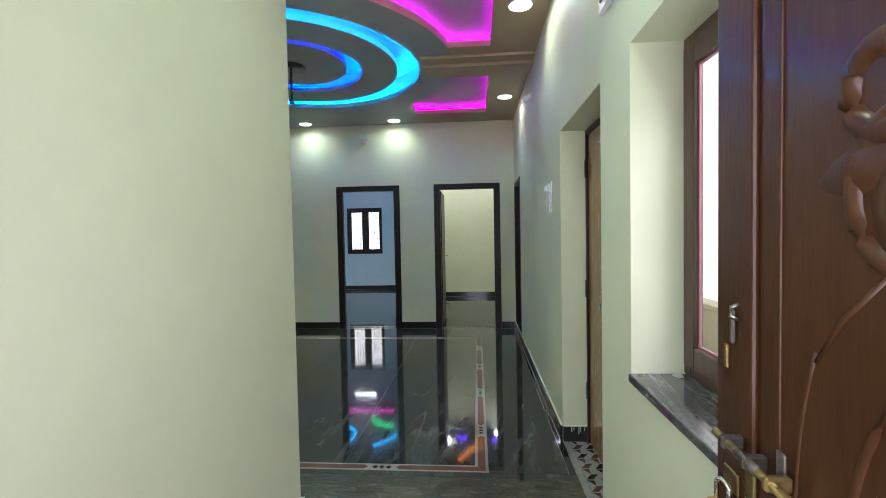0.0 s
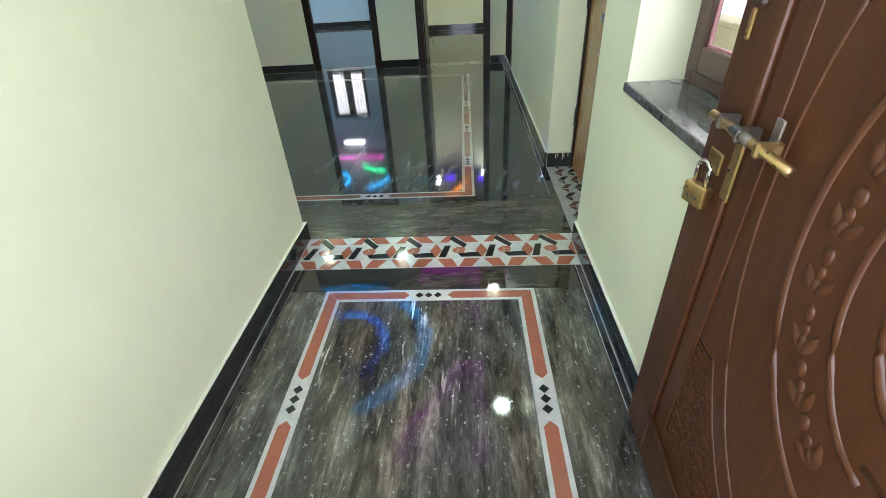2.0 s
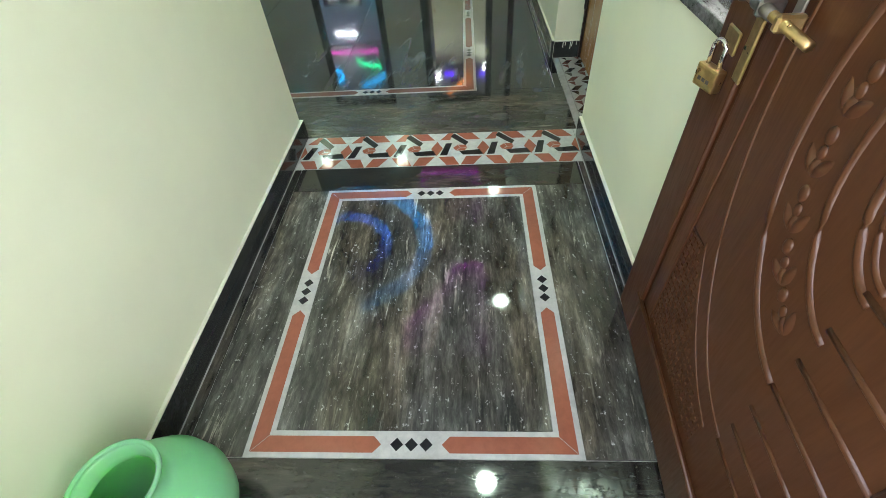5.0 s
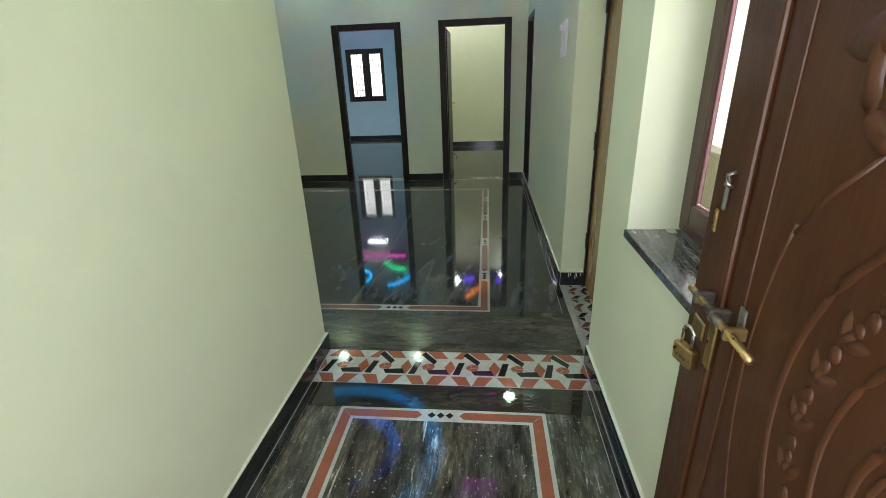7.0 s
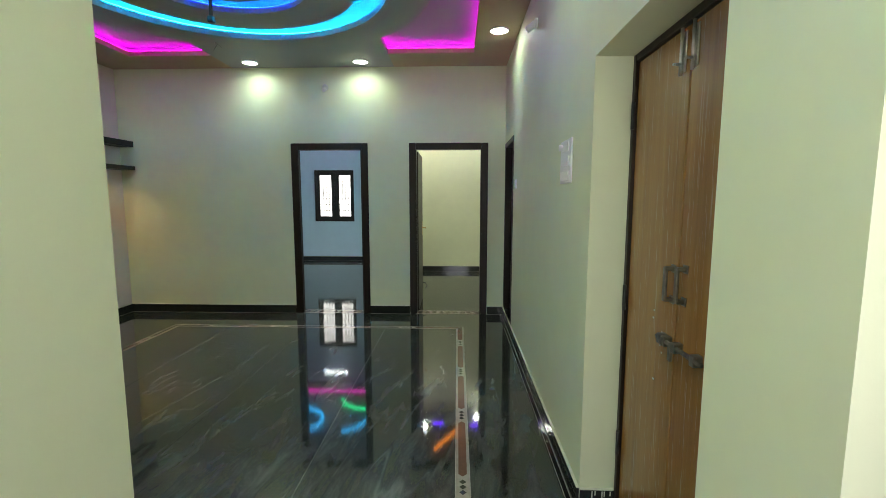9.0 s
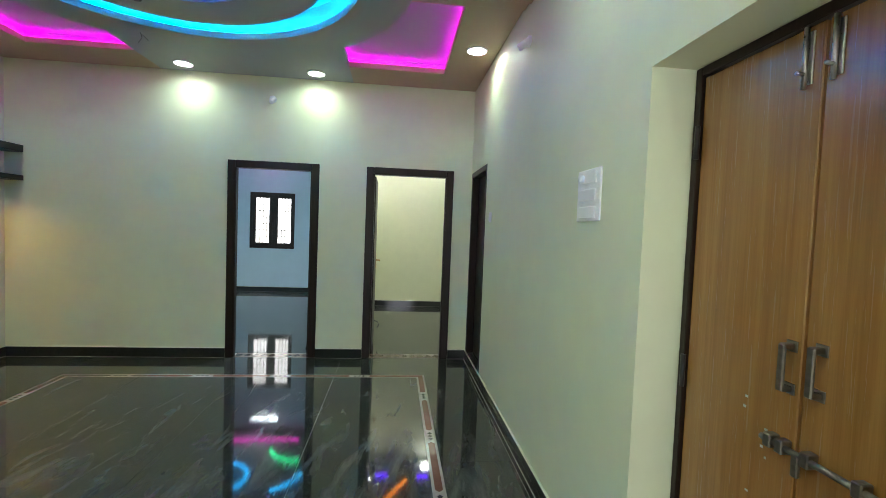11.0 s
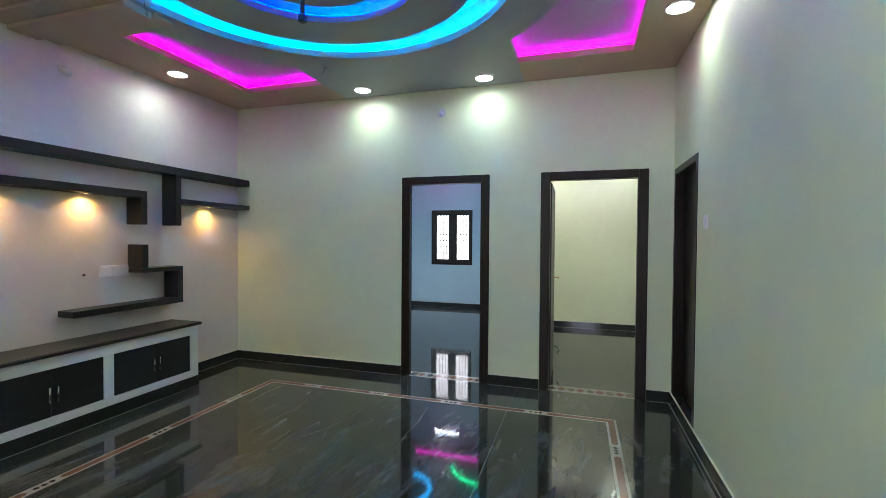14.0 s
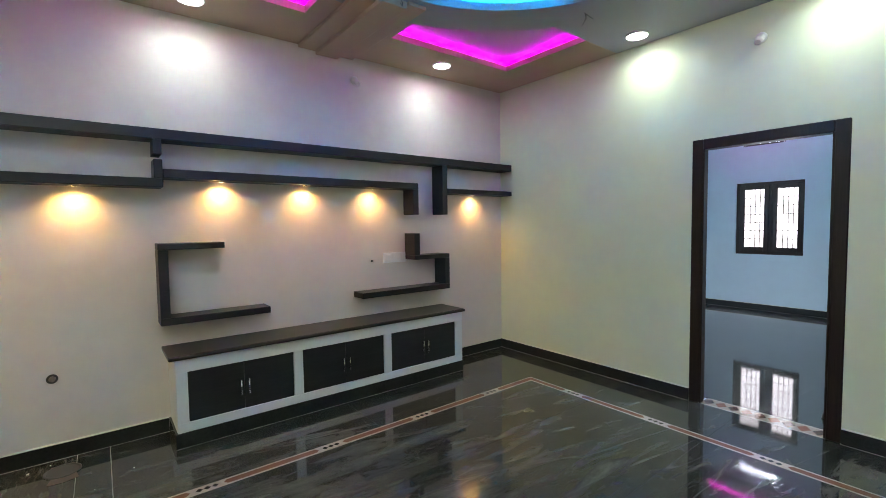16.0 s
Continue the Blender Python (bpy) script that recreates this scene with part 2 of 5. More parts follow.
def metal(name, base, rough=0.3, wear=0.5):
    m, t, p = nodes_of(name)
    n = noise_tex(t, coords(t), 55, 5)
    t.links.new(ramp(t, n, [(0.3, tuple(c * (1 - wear * 0.5) for c in base)), (0.65, base)]), p.inputs["Base Color"])
    p.inputs["Metallic"].default_value = 1.0
    t.links.new(ramp(t, n, [(0.3, (rough * 1.5,) * 3), (0.7, (rough * 0.8,) * 3)]), p.inputs["Roughness"])
    return m


def plastic(name, base, rough=0.3, vary=0.05):
    m, t, p = nodes_of(name)
    n = noise_tex(t, coords(t), 14, 4)
    t.links.new(ramp(t, n, [(0.3, tuple(c * (1 - vary) for c in base)), (0.7, base)]), p.inputs["Base Color"])
    p.inputs["Roughness"].default_value = rough
    return m


def glow(name, colour, strength):
    m, t, p = nodes_of(name)
    p.inputs["Base Color"].default_value = (*colour, 1)
    p.inputs["Emission Color"].default_value, p.inputs["Emission Strength"].default_value = (*colour, 1), strength
    return m


CREAM = paint("cream_green_wall_paint", (0.76, 0.79, 0.585))
PALE = paint("warm_white_wall_paint", (0.78, 0.70, 0.665), 0.55, 0.09)
BLUE = paint("light_blue_wall_paint", (0.57, 0.68, 0.75))
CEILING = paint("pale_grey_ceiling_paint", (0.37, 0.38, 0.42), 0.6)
TAN = paint("tan_ceiling_paint", (0.50, 0.36, 0.26), 0.5)
GRANITE_HALL = drip_granite("streaked_black_granite", 0, 0.40)
GRANITE_CROSS = drip_granite("cross_laid_black_granite", 90, 0.20, 0.75)
GRANITE_DARK = drip_granite("deep_black_granite", 90, 0.16, 0.45)
GRANITE_EDGE = drip_granite("dark_border_granite", 0, 0.14, 0.7)
GRANITE_ROOM = clouded_granite("dark_clouded_granite", 6)
GRANITE_SKIRT = marble("black_granite_skirting", (0.027, 0.029, 0.029), 0.45, 0.10)
GRANITE_SILL = granite("grey_black_granite_sill", 6, 0.19, 0.05, 0.09, 0.0, 0.12)
GRANITE_TOP = marble("dark_brown_granite_top", (0.024, 0.021, 0.020), 0.5, 0.34)
GROUT = paint("grey_cement_grout", (0.58, 0.57, 0.54), 0.8)
JOINT = paint("dusty_grey_joint", (0.30, 0.29, 0.27), 0.8)
WHITE_MARBLE = marble("white_marble", (0.50, 0.50, 0.475))
PINK_MARBLE = marble("pale_pinkish_marble", (0.40, 0.355, 0.33))
BEIGE_MARBLE = marble("dull_beige_marble", (0.25, 0.22, 0.19))
GREY_MARBLE = marble("grey_marble", (0.33, 0.325, 0.31))
RED_STONE = marble("brick_red_stone", (0.32, 0.105, 0.062), 0.2)
DULL_RED_STONE = marble("dull_brown_red_stone", (0.17, 0.078, 0.055), 0.2)
BLACK_STONE = marble("black_stone", (0.018, 0.019, 0.021), 0.3, 0.06)
BROWN_STONE = marble("maroon_brown_stone", (0.11, 0.045, 0.035), 0.3)
FRAME_WOOD = timber("dark_brown_varnished_frame", (0.009, 0.005, 0.004), (0.016, 0.008, 0.006), (0.028, 0.014, 0.010), rough=0.36, coat=0.05)
FRAME_WOOD.node_tree.nodes["Principled BSDF"].inputs["Specular IOR Level"].default_value = 0.3
TEAK = timber("teak_veneer", (0.215, 0.092, 0.025), (0.315, 0.148, 0.043), (0.385, 0.19, 0.061), (13, 13, 0.35), 0.24, 0.2, 0.05)
CARVED = timber("brown_carved_hardwood", (0.047, 0.0145, 0.0042), (0.066, 0.0225, 0.0068), (0.086, 0.031, 0.0100), (16, 16, 1.4), 0.40, 0.15, 0.08)
WINDOW_WOOD = timber("brown_window_wood", (0.045, 0.021, 0.015), (0.075, 0.037, 0.027), (0.11, 0.058, 0.042), (20, 20, 1.6), 0.4, 0.15, 0.15)
SHELF_LAMINATE = timber("near_black_laminate", (0.006, 0.0055, 0.008), (0.010, 0.009, 0.0125), (0.016, 0.014, 0.019), (14, 1.6, 14), 0.42, 0.05, 0.15)
DOOR_LAMINATE = timber("black_cabinet_laminate", (0.012, 0.013, 0.016), (0.017, 0.018, 0.021), (0.024, 0.025, 0.029), (14, 1.6, 14), 0.38, 0.05, 0.1)
CARVED.node_tree.nodes["Principled BSDF"].inputs["Specular IOR Level"].default_value = 0.4
WHITE_PAINT = paint("white_cabinet_paint", (0.84, 0.84, 0.84), 0.35)
BRASS = metal("worn_brass", (0.64, 0.45, 0.20), 0.30)
STEEL = metal("brushed_steel", (0.62, 0.60, 0.57), 0.3)
IRON = metal("dull_dark_steel", (0.26, 0.23, 0.21), 0.38)
CHROME = metal("chrome", (0.85, 0.85, 0.86), 0.12)
WHITE_PLASTIC = plastic("white_plastic", (0.90, 0.89, 0.92))
BLACK_PLASTIC = plastic("black_plastic", (0.02, 0.02, 0.022))
GREEN_PLASTIC = plastic("mint_green_plastic", (0.22, 0.74, 0.29), 0.25)
GREEN_PLASTIC.node_tree.nodes["Principled BSDF"].inputs["Subsurface Weight"].default_value = 0.8
GREEN_PLASTIC.node_tree.nodes["Principled BSDF"].inputs["Subsurface Radius"].default_value = (0.5, 1.0, 0.35)
GREEN_PLASTIC.node_tree.nodes["Principled BSDF"].inputs["Subsurface Scale"].default_value = 0.08
PINK_BEAD = plastic("dusty_pink_bead", (0.42, 0.20, 0.22), 0.45)
EDGE_FILLER = paint("pale_cream_filler", (0.72, 0.72, 0.60), 0.7)
CHIPPED = paint("chipped_brown_cement", (0.13, 0.085, 0.065), 0.6, 0.3)
DRAIN_RING = paint("dull_grey_cement", (0.085, 0.078, 0.07), 0.6, 0.25)
GREY_FILLER = paint("white_cement_smear", (0.6, 0.6, 0.55), 0.8)
STRIP_CYAN = glow("cyan_led", (0.0, 0.42, 1.0), 80.0)
STRIP_BLUE = glow("blue_led", (0.0, 0.01, 1.0), 34.0)
STRIP_PINK = glow("magenta_led", (1.0, 0.0, 0.90), 11.0)
STRIP_PINK_LOW = glow("soft_magenta_led", (1.0, 0.05, 0.7), 3.5)
STRIP_GREEN = glow("green_led", (0.02, 1.0, 0.35), 5.0)
STRIP_TEAL = glow("teal_led", (0.02, 0.45, 1.0), 5.0)
STRIP_VIOLET = glow("violet_led", (0.12, 0.02, 1.0), 8.0)
STRIP_ORANGE = glow("orange_led", (1.0, 0.28, 0.03), 4.0)
DIFFUSER = glow("white_led_diffuser", (0.93, 1.0, 0.95), 14.0)
WARM_LENS = glow("warm_led_lens", (1.0, 0.62, 0.2), 18.0)
GLASS, gt, gp = nodes_of("window_glass")
gp.inputs["Transmission Weight"].default_value, gp.inputs["Roughness"].default_value, gp.inputs["IOR"].default_value = 1.0, 0.02, 1.1


def distance(name, low, high, scale, strength):
    """Bright daylight distance, broken by paler and duller patches."""
    m, t, p = nodes_of(name)
    p.inputs["Base Color"].default_value = (0, 0, 0, 1)
    n = noise_tex(t, coords(t), scale, 5, 0.6)
    t.links.new(ramp(t, n, [(0.35, low), (0.6, high)]), p.inputs["Emission Color"])
    p.inputs["Emission Strength"].default_value = strength
    return m


OUTSIDE = distance("hazy_daylight_distance", (0.66, 0.63, 0.50), (1.0, 1.0, 0.98), 5.0, 1.5)
OUTSIDE_NORTH = distance("pale_daylight_distance", (0.66, 0.62, 0.58), (0.97, 0.98, 1.0), 1.1, 3.0)
PARAPET = paint("beige_cement_plaster", (0.74, 0.69, 0.55), 0.85, 0.2)
GROUND = paint("pale_concrete_ground", (0.42, 0.40, 0.36), 0.85, 0.15)

# ---- building helpers ----


def box(bm, x0, x1, y0, y1, z0, z1, bevel=0.0, seg=1):
    v = [bm.verts.new((x, y, z)) for x in (x0, x1) for y in (y0, y1) for z in (z0, z1)]
    fs = [bm.faces.new([v[i] for i in q]) for q in ((0, 1, 3, 2), (4, 6, 7, 5), (0, 4, 5, 1), (2, 3, 7, 6), (0, 2, 6, 4), (1, 5, 7, 3))]
    if bevel:
        es = list({e for f in fs for e in f.edges})
        bmesh.ops.bevel(bm, geom=es, offset=bevel, segments=seg, affect="EDGES", profile=0.6)
    return bm


def boxed(*a, **k):
    return box(bmesh.new(), *a, **k)


def poly_prism(pts, z0, z1):
    """A flat piece: outline pts (x, y) from z0 up to z1."""
    bm = bmesh.new()
    lo, hi = [bm.verts.new((x, y, z0)) for x, y in pts], [bm.verts.new((x, y, z1)) for x, y in pts]
    bm.faces.new(hi)
    bm.faces.new(lo[::-1])
    for i in range(len(pts)):
        j = (i + 1) % len(pts)
        bm.faces.new((lo[i], lo[j], hi[j], hi[i]))
    bmesh.ops.recalc_face_normals(bm, faces=bm.faces[:])
    return bm


def lathe(profile, seg=32, centre=(0, 0, 0), ring=False):
    """A turned shape: profile of (radius, z)."""
    bm = bmesh.new()
    rings = []
    for r, z in profile:
        rings.append([bm.verts.new((centre[0] + r * math.cos(2 * math.pi * i / seg), centre[1] + r * math.sin(2 * math.pi * i / seg), centre[2] + z)) for i in range(seg)])
    for a, b in zip(rings, rings[1:] + (rings[:1] if ring else [])):
        for i in range(seg):
            j = (i + 1) % seg
            bm.faces.new((a[i], a[j], b[j], b[i]))
    for loop, r in ((rings[0], profile[0][0]), (rings[-1], profile[-1][0])):
        if r > 1e-5 and not ring:
            bm.faces.new(loop)
    bmesh.ops.remove_doubles(bm, verts=bm.verts[:], dist=1e-6)
    bmesh.ops.recalc_face_normals(bm, faces=bm.faces[:])
    return bm


def tube(bm, pts, r, seg=8, closed=False):
    """A round bar along a line of points."""
    pts = [Vector(p) for p in pts]
    n, rings = len(pts), []
    for i, p in enumerate(pts):
        a = pts[(i - 1) % n] if closed or i else p
        b = pts[(i + 1) % n] if closed or i < n - 1 else p
        d = (b - a).normalized()
        s = d.cross(Vector((0, 0, 1)) if abs(d.z) < 0.9 else Vector((0, 1, 0))).normalized()
        u = s.cross(d)
        rings.append([bm.verts.new(p + r * (s * math.cos(2 * math.pi * k / seg) + u * math.sin(2 * math.pi * k / seg))) for k in range(seg)])
    for a, b in zip(rings, rings[1:] + ([rings[0]] if closed else [])):
        for k in range(seg):
            j = (k + 1) % seg
            bm.faces.new((a[k], b[k], b[j], a[j]))
    if not closed:
        bm.faces.new(rings[0])
        bm.faces.new(rings[-1][::-1])
    bmesh.ops.recalc_face_normals(bm, faces=bm.faces[:])
    return bm


def mesh_of(name, bm, materials, smooth=False, shift=None):
    if shift:
        bmesh.ops.translate(bm, verts=bm.verts[:], vec=-Vector(shift))
    me = bpy.data.meshes.new(name)
    bm.to_mesh(me)
    bm.free()
    for m in materials if isinstance(materials, (list, tuple)) else [materials]:
        me.materials.append(m)
    if smooth:
        for f in me.polygons:
            f.use_smooth = True
    return me


def thing(name, at, label, category, group="", kind=""):
    ob = new(name)
    ob.location, ob.empty_display_size = at, 0.05
    return tagged(ob, label, category, group, kind)


def part(name, bm, material, parent, label="", smooth=False, local=False):
    """One mesh under a thing or a part; built in world metres, or in the thing's own axes when local."""
    base = Vector((0, 0, 0))
    o = parent
    while o is not None and not local:
        base += Vector(o.location)
        o = o.parent
    ob = new(name, mesh_of(name, bm, material, smooth, base if base.length else None))
    ob.parent = parent
    return tagged(ob, label) if label else ob


def structure(name, bm, material, label, category, smooth=False):
    return tagged(new(name, mesh_of(name, bm, material, smooth)), label, category, "", "structure")


def wall_mesh(axis, a0, a1, b0, b1, z0, z1, holes=()):
    """A wall along an axis from a0 to a1, b0 to b1 thick, with openings (a0, a1, z0, z1) right through."""
    bm = bmesh.new()
    cuts = sorted({a0, a1, *(h[0] for h in holes), *(h[1] for h in holes)})
    for c0, c1 in zip(cuts, cuts[1:]):
        mid, z = (c0 + c1) / 2, z0
        for h in sorted((h for h in holes if h[0] < mid < h[1]), key=lambda h: h[2]):
            if h[2] > z:
                box(bm, *((c0, c1, b0, b1) if axis == "x" else (b0, b1, c0, c1)), z, h[2])
            z = h[3]
        if z < z1:
            box(bm, *((c0, c1, b0, b1) if axis == "x" else (b0, b1, c0, c1)), z, z1)
    bmesh.ops.remove_doubles(bm, verts=bm.verts[:], dist=1e-5)
    bm.verts.index_update()
    seen = {}
    for f in bm.faces[:]:
        seen.setdefault(tuple(sorted(v.index for v in f.verts)), []).append(f)
    bmesh.ops.delete(bm, geom=[f for fs in seen.values() if len(fs) > 1 for f in fs], context="FACES_ONLY")
    return bm

# ---- the plan ----
WX, EX, SY, NY = -3.60, 1.17, 2.74, 7.12      # living room
HX, HY = -0.262, 0.66                         # hall: its west wall and the entrance wall
CX, CY = -1.165, 4.93                         # centre of the false ceiling
RING, TRAY = 1.26, 1.60
DOOR_A, DOOR_B, DOOR_C, DOOR_D = (-1.452, -0.502), (0.002, 0.965), (6.29, 7.09), (2.685, 3.62)

structure("wall_north", wall_mesh("x", -4.2, 3.2, NY, NY + 0.15, 0, 3.3, [(*DOOR_A, 0, 2.12), (*DOOR_B, 0, 2.12)]), CREAM, "pale green-cream painted wall with two doorways", "wall")
structure("wall_east", wall_mesh("y", 0.40, NY, EX, EX + 0.205, 0, 3.3, [(1.08, 2.31, 0.84, 2.05), (*DOOR_D, 0, 2.04), (*DOOR_C, 0, 2.10)]), CREAM, "pale green-cream painted wall with window and doorways", "wall")
structure("wall_west", wall_mesh("y", SY - 0.15, NY, WX - 0.15, WX, 0, 3.3), PALE, "warm white painted wall behind dark shelves", "wall")
structure("wall_south", wall_mesh("x", WX, HX, SY - 0.15, SY, 0, 3.3), CREAM, "pale green-cream painted wall", "wall")
structure("wall_hall", wall_mesh("y", 0.40, SY - 0.15, HX - 0.15, HX, 0, 3.3), CREAM, "smooth pale cream hallway wall in daylight", "wall")
structure("wall_entrance", wall_mesh("x", HX, EX, HY - 0.26, HY, 0, 3.3, [(0.06, 1.10, 0, 2.12)]), CREAM, "pale cream wall with the entrance opening", "wall")
# bedrooms behind the two doorways
structure("wall_bedroom_north", wall_mesh("x", -4.2, -0.20, 11.87, 12.10, 0, 3.3, [(-2.72, -1.80, 0.92, 2.10), (-2.64, -2.06, 2.70, 2.84)]), BLUE, "light blue painted bedroom wall with a window", "wall")
structure("wall_bedroom_west", wall_mesh("y", NY + 0.15, 11.87, -4.2, -4.05, 0, 3.3), BLUE, "light blue painted bedroom wall", "wall")
structure("wall_bedroom_south", wall_mesh("x", -4.05, -0.30, NY + 0.152, NY + 0.165, 0, 3.3, [(DOOR_A[0], DOOR_A[1], 0, 2.12)]), BLUE, "light blue painted bedroom wall around the doorway", "wall")
structure("wall_partition", wall_mesh("y", NY + 0.165, 11.87, -0.30, -0.16, 0, 3.3), [CREAM], "painted partition wall between the two back rooms", "wall")
structure("wall_partition_bedroom", wall_mesh("y", NY + 0.165, 11.86, -0.312, -0.302, 0, 3.3), BLUE, "light blue painted partition wall", "wall")
structure("wall_back_north", wall_mesh("x", -0.16, 3.2, 10.44, 10.60, 0, 3.3), CREAM, "plain pale yellow-cream wall of the back room", "wall")
structure("wall_back_east", wall_mesh("y", NY + 0.15, 10.44, 3.05, 3.2, 0, 3.3), CREAM, "plain pale yellow-cream wall of the back room", "wall")
# small closed rooms behind the east doors
structure("wall_bath", wall_mesh("y", 6.0, NY, 2.4, 2.5, 0, 3.3), CREAM, "plain wall behind the bathroom door", "wall")
structure("ground", boxed(-40, 40, -40, 60, -0.30, -0.14), GROUND, "pale concrete ground outside the house", "ground")

# ---- baseboards ----
SK = 0.10


def skirting(name, axis, a0, a1, face, side):
    """side: +1 when the board stands on the greater side of the face."""
    b0, b1 = sorted((face + 0.001 * side, face + 0.016 * side))
    bm = boxed(a0, a1, b0, b1, 0.001, SK) if axis == "x" else boxed(b0, b1, a0, a1, 0.001, SK)
    ob = structure(name, bm, GRANITE_SKIRT, "polished black granite skirting along the wall", "baseboard")
    c0, c1 = sorted((face + 0.001 * side, face + 0.0145 * side))
    bm = boxed(a0, a1, c0, c1, SK, SK + 0.007, bevel=0.002) if axis == "x" else boxed(c0, c1, a0, a1, SK, SK + 0.007, bevel=0.002)
    part("filled_edge", bm, EDGE_FILLER, ob, "thin pale filler along the top edge")
    d0, d1 = sorted((face + 0.0162 * side, face + 0.0205 * side))
    part("grout_line", boxed(a0, a1, d0, d1, 0.0004, 0.0022) if axis == "x" else boxed(d0, d1, a0, a1, 0.0004, 0.0022), JOINT, ob, "thin grey grout along the floor")
    return ob


skirting("baseboard_north_1", "x", WX + 0.017, DOOR_A[0] - 0.001, NY, -1)
skirting("baseboard_north_2", "x", DOOR_A[1] + 0.001, DOOR_B[0] - 0.001, NY, -1)
skirting("baseboard_north_3", "x", DOOR_B[1] + 0.001, EX - 0.017, NY, -1)
skirting("baseboard_east_1", "y", DOOR_D[1] + 0.001, NY - 0.001, EX, -1)
skirting("baseboard_east_2", "y", HY + 0.001, DOOR_D[0] - 0.001, EX, -1)
skirting("baseboard_west_1", "y", SY, 3.677, WX, 1)
skirting("baseboard_west_2", "y", 6.193, NY - 0.001, WX, 1)
skirting("baseboard_south", "x", WX + 0.017, HX + 0.016, SY, 1)
skirting("baseboard_hall", "y", HY + 0.001, SY - 0.001, HX, 1)
skirting("baseboard_bedroom_north", "x", -4.03, -0.33, 11.87, -1)
skirting("baseboard_bedroom_west", "y", NY + 0.17, 11.85, -4.05, 1)
skirting("baseboard_back_north", "x", -0.14, 3.03, 10.44, -1)
drips = skirting("baseboard_recess_north", "x", EX + 0.001, EX + 0.155, DOOR_D[1], -1)
for dx, dl in ((0.052, 0.034), (0.066, 0.022), (0.098, 0.046), (0.108, 0.030), (0.135, 0.024)):
    part("paint_drip", boxed(EX + dx, EX + dx + 0.0045, DOOR_D[1] - 0.0172, DOOR_D[1] - 0.0164, SK - dl, SK - 0.001), EDGE_FILLER, drips, "pale run of wall paint")
skirting("baseboard_recess_south", "x", EX + 0.001, EX + 0.155, DOOR_D[0], 1)

# ---- ceiling: a painted panel with four lit trays and a lit ring ----
Z0, LIP, UP = CEIL, 0.055, 3.25


def arc_pts(r, a0, a1, n):
    return [(CX + r * math.cos(a0 + (a1 - a0) * i / n), CY + r * math.sin(a0 + (a1 - a0) * i / n)) for i in range(n + 1)]


def tray_outline(sx, sy, grow=0.0):
    """The outline of a corner tray: straight outer sides, an inner side that follows the circle."""
    x_end, x_out, y_in, y_out, r = 1.00 - grow, 1.93 + grow, 0.36 - grow, 1.71 + grow, TRAY - grow
    if sx < 0:
        x_out, x_end = 1.87 + grow, 0.95 - grow
    a0, a1 = math.asin(y_in / r), math.acos(x_end / r)
    pts = [(r * math.cos(a0 + (a1 - a0) * i / 20), r * math.sin(a0 + (a1 - a0) * i / 20)) for i in range(21)]
    pts += [(x_end, y_out), (x_out, y_out), (x_out, y_in)]
    return [(CX + sx * x, CY + sy * y) for x, y in pts]


TRAYS = [(1, 1), (-1, 1), (1, -1), (-1, -1)]


def inside(p, loop):
    hit = False
    for (x0, y0), (x1, y1) in zip(loop, loop[1:] + loop[:1]):
        if (y0 > p[1]) != (y1 > p[1]) and p[0] < (x1 - x0) * (p[1] - y0) / (y1 - y0) + x0:
            hit = not hit
    return hit


def ceiling_panel():
    loops = [[(WX, SY), (EX, SY), (EX, NY), (WX, NY)], arc_pts(RING, 0, 2 * math.pi, 96)[:-1]] + [tray_outline(*s) for s in TRAYS]
    pts, edges = [], []
    for loop in loops:
        k = len(pts)
        pts += loop
        edges += [(k + i, k + (i + 1) % len(loop)) for i in range(len(loop))]
    for sx in (1, -1):
        xe = 1.00 if sx > 0 else 0.95
        a = math.acos(xe / TRAY)
        line = arc_pts(TRAY - 0.002, -a if sx > 0 else math.pi - a, a if sx > 0 else math.pi + a, 48)
        lo, hi = (CX + sx * xe, SY), (CX + sx * xe, NY)
        line = [lo] + line + [hi] if sx > 0 else [hi] + line + [lo]
        k = len(pts)
        pts += line
        edges += [(k + i, k + i + 1) for i in range(len(line) - 1)]
    vs, es, fs, *_ = geometry.delaunay_2d_cdt([Vector(p) for p in pts], edges, [], 0, 1e-4)
    bm = bmesh.new()
    verts = [bm.verts.new((v.x, v.y, Z0)) for v in vs]
    trays = [tray_outline(*s) for s in TRAYS]
    for f in fs:
        c = sum((vs[i] for i in f), Vector((0, 0))) / len(f)
        r = math.hypot(c.x - CX, c.y - CY)
        if r < RING * 0.999 or any(inside(c, t) for t in trays) or not (WX < c.x < EX and SY < c.y < NY):
            continue
        face = bm.faces.new([verts[i] for i in f])
        xe = 1.00 if c.x > CX else 0.95
        face.material_index = 1 if r > TRAY - 0.004 and abs(c.x - CX) > xe else 0
    bmesh.ops.delete(bm, geom=[v for v in bm.verts if not v.link_faces], context="VERTS")
    rim = [e for e in bm.edges if len(e.link_faces) == 1]
    up = bmesh.ops.extrude_edge_only(bm, edges=rim)["geom"]
    bmesh.ops.translate(bm, verts=[g for g in up if isinstance(g, bmesh.types.BMVert)], vec=(0, 0, LIP))
    return bm


def ring_wall(bm, loop, z0, z1):
    lo, hi = [bm.verts.new((*p, z0)) for p in loop], [bm.verts.new((*p, z1)) for p in loop]
    for i in range(len(loop)):
        j = (i + 1) % len(loop)
        bm.faces.new((lo[i], lo[j], hi[j], hi[i]))


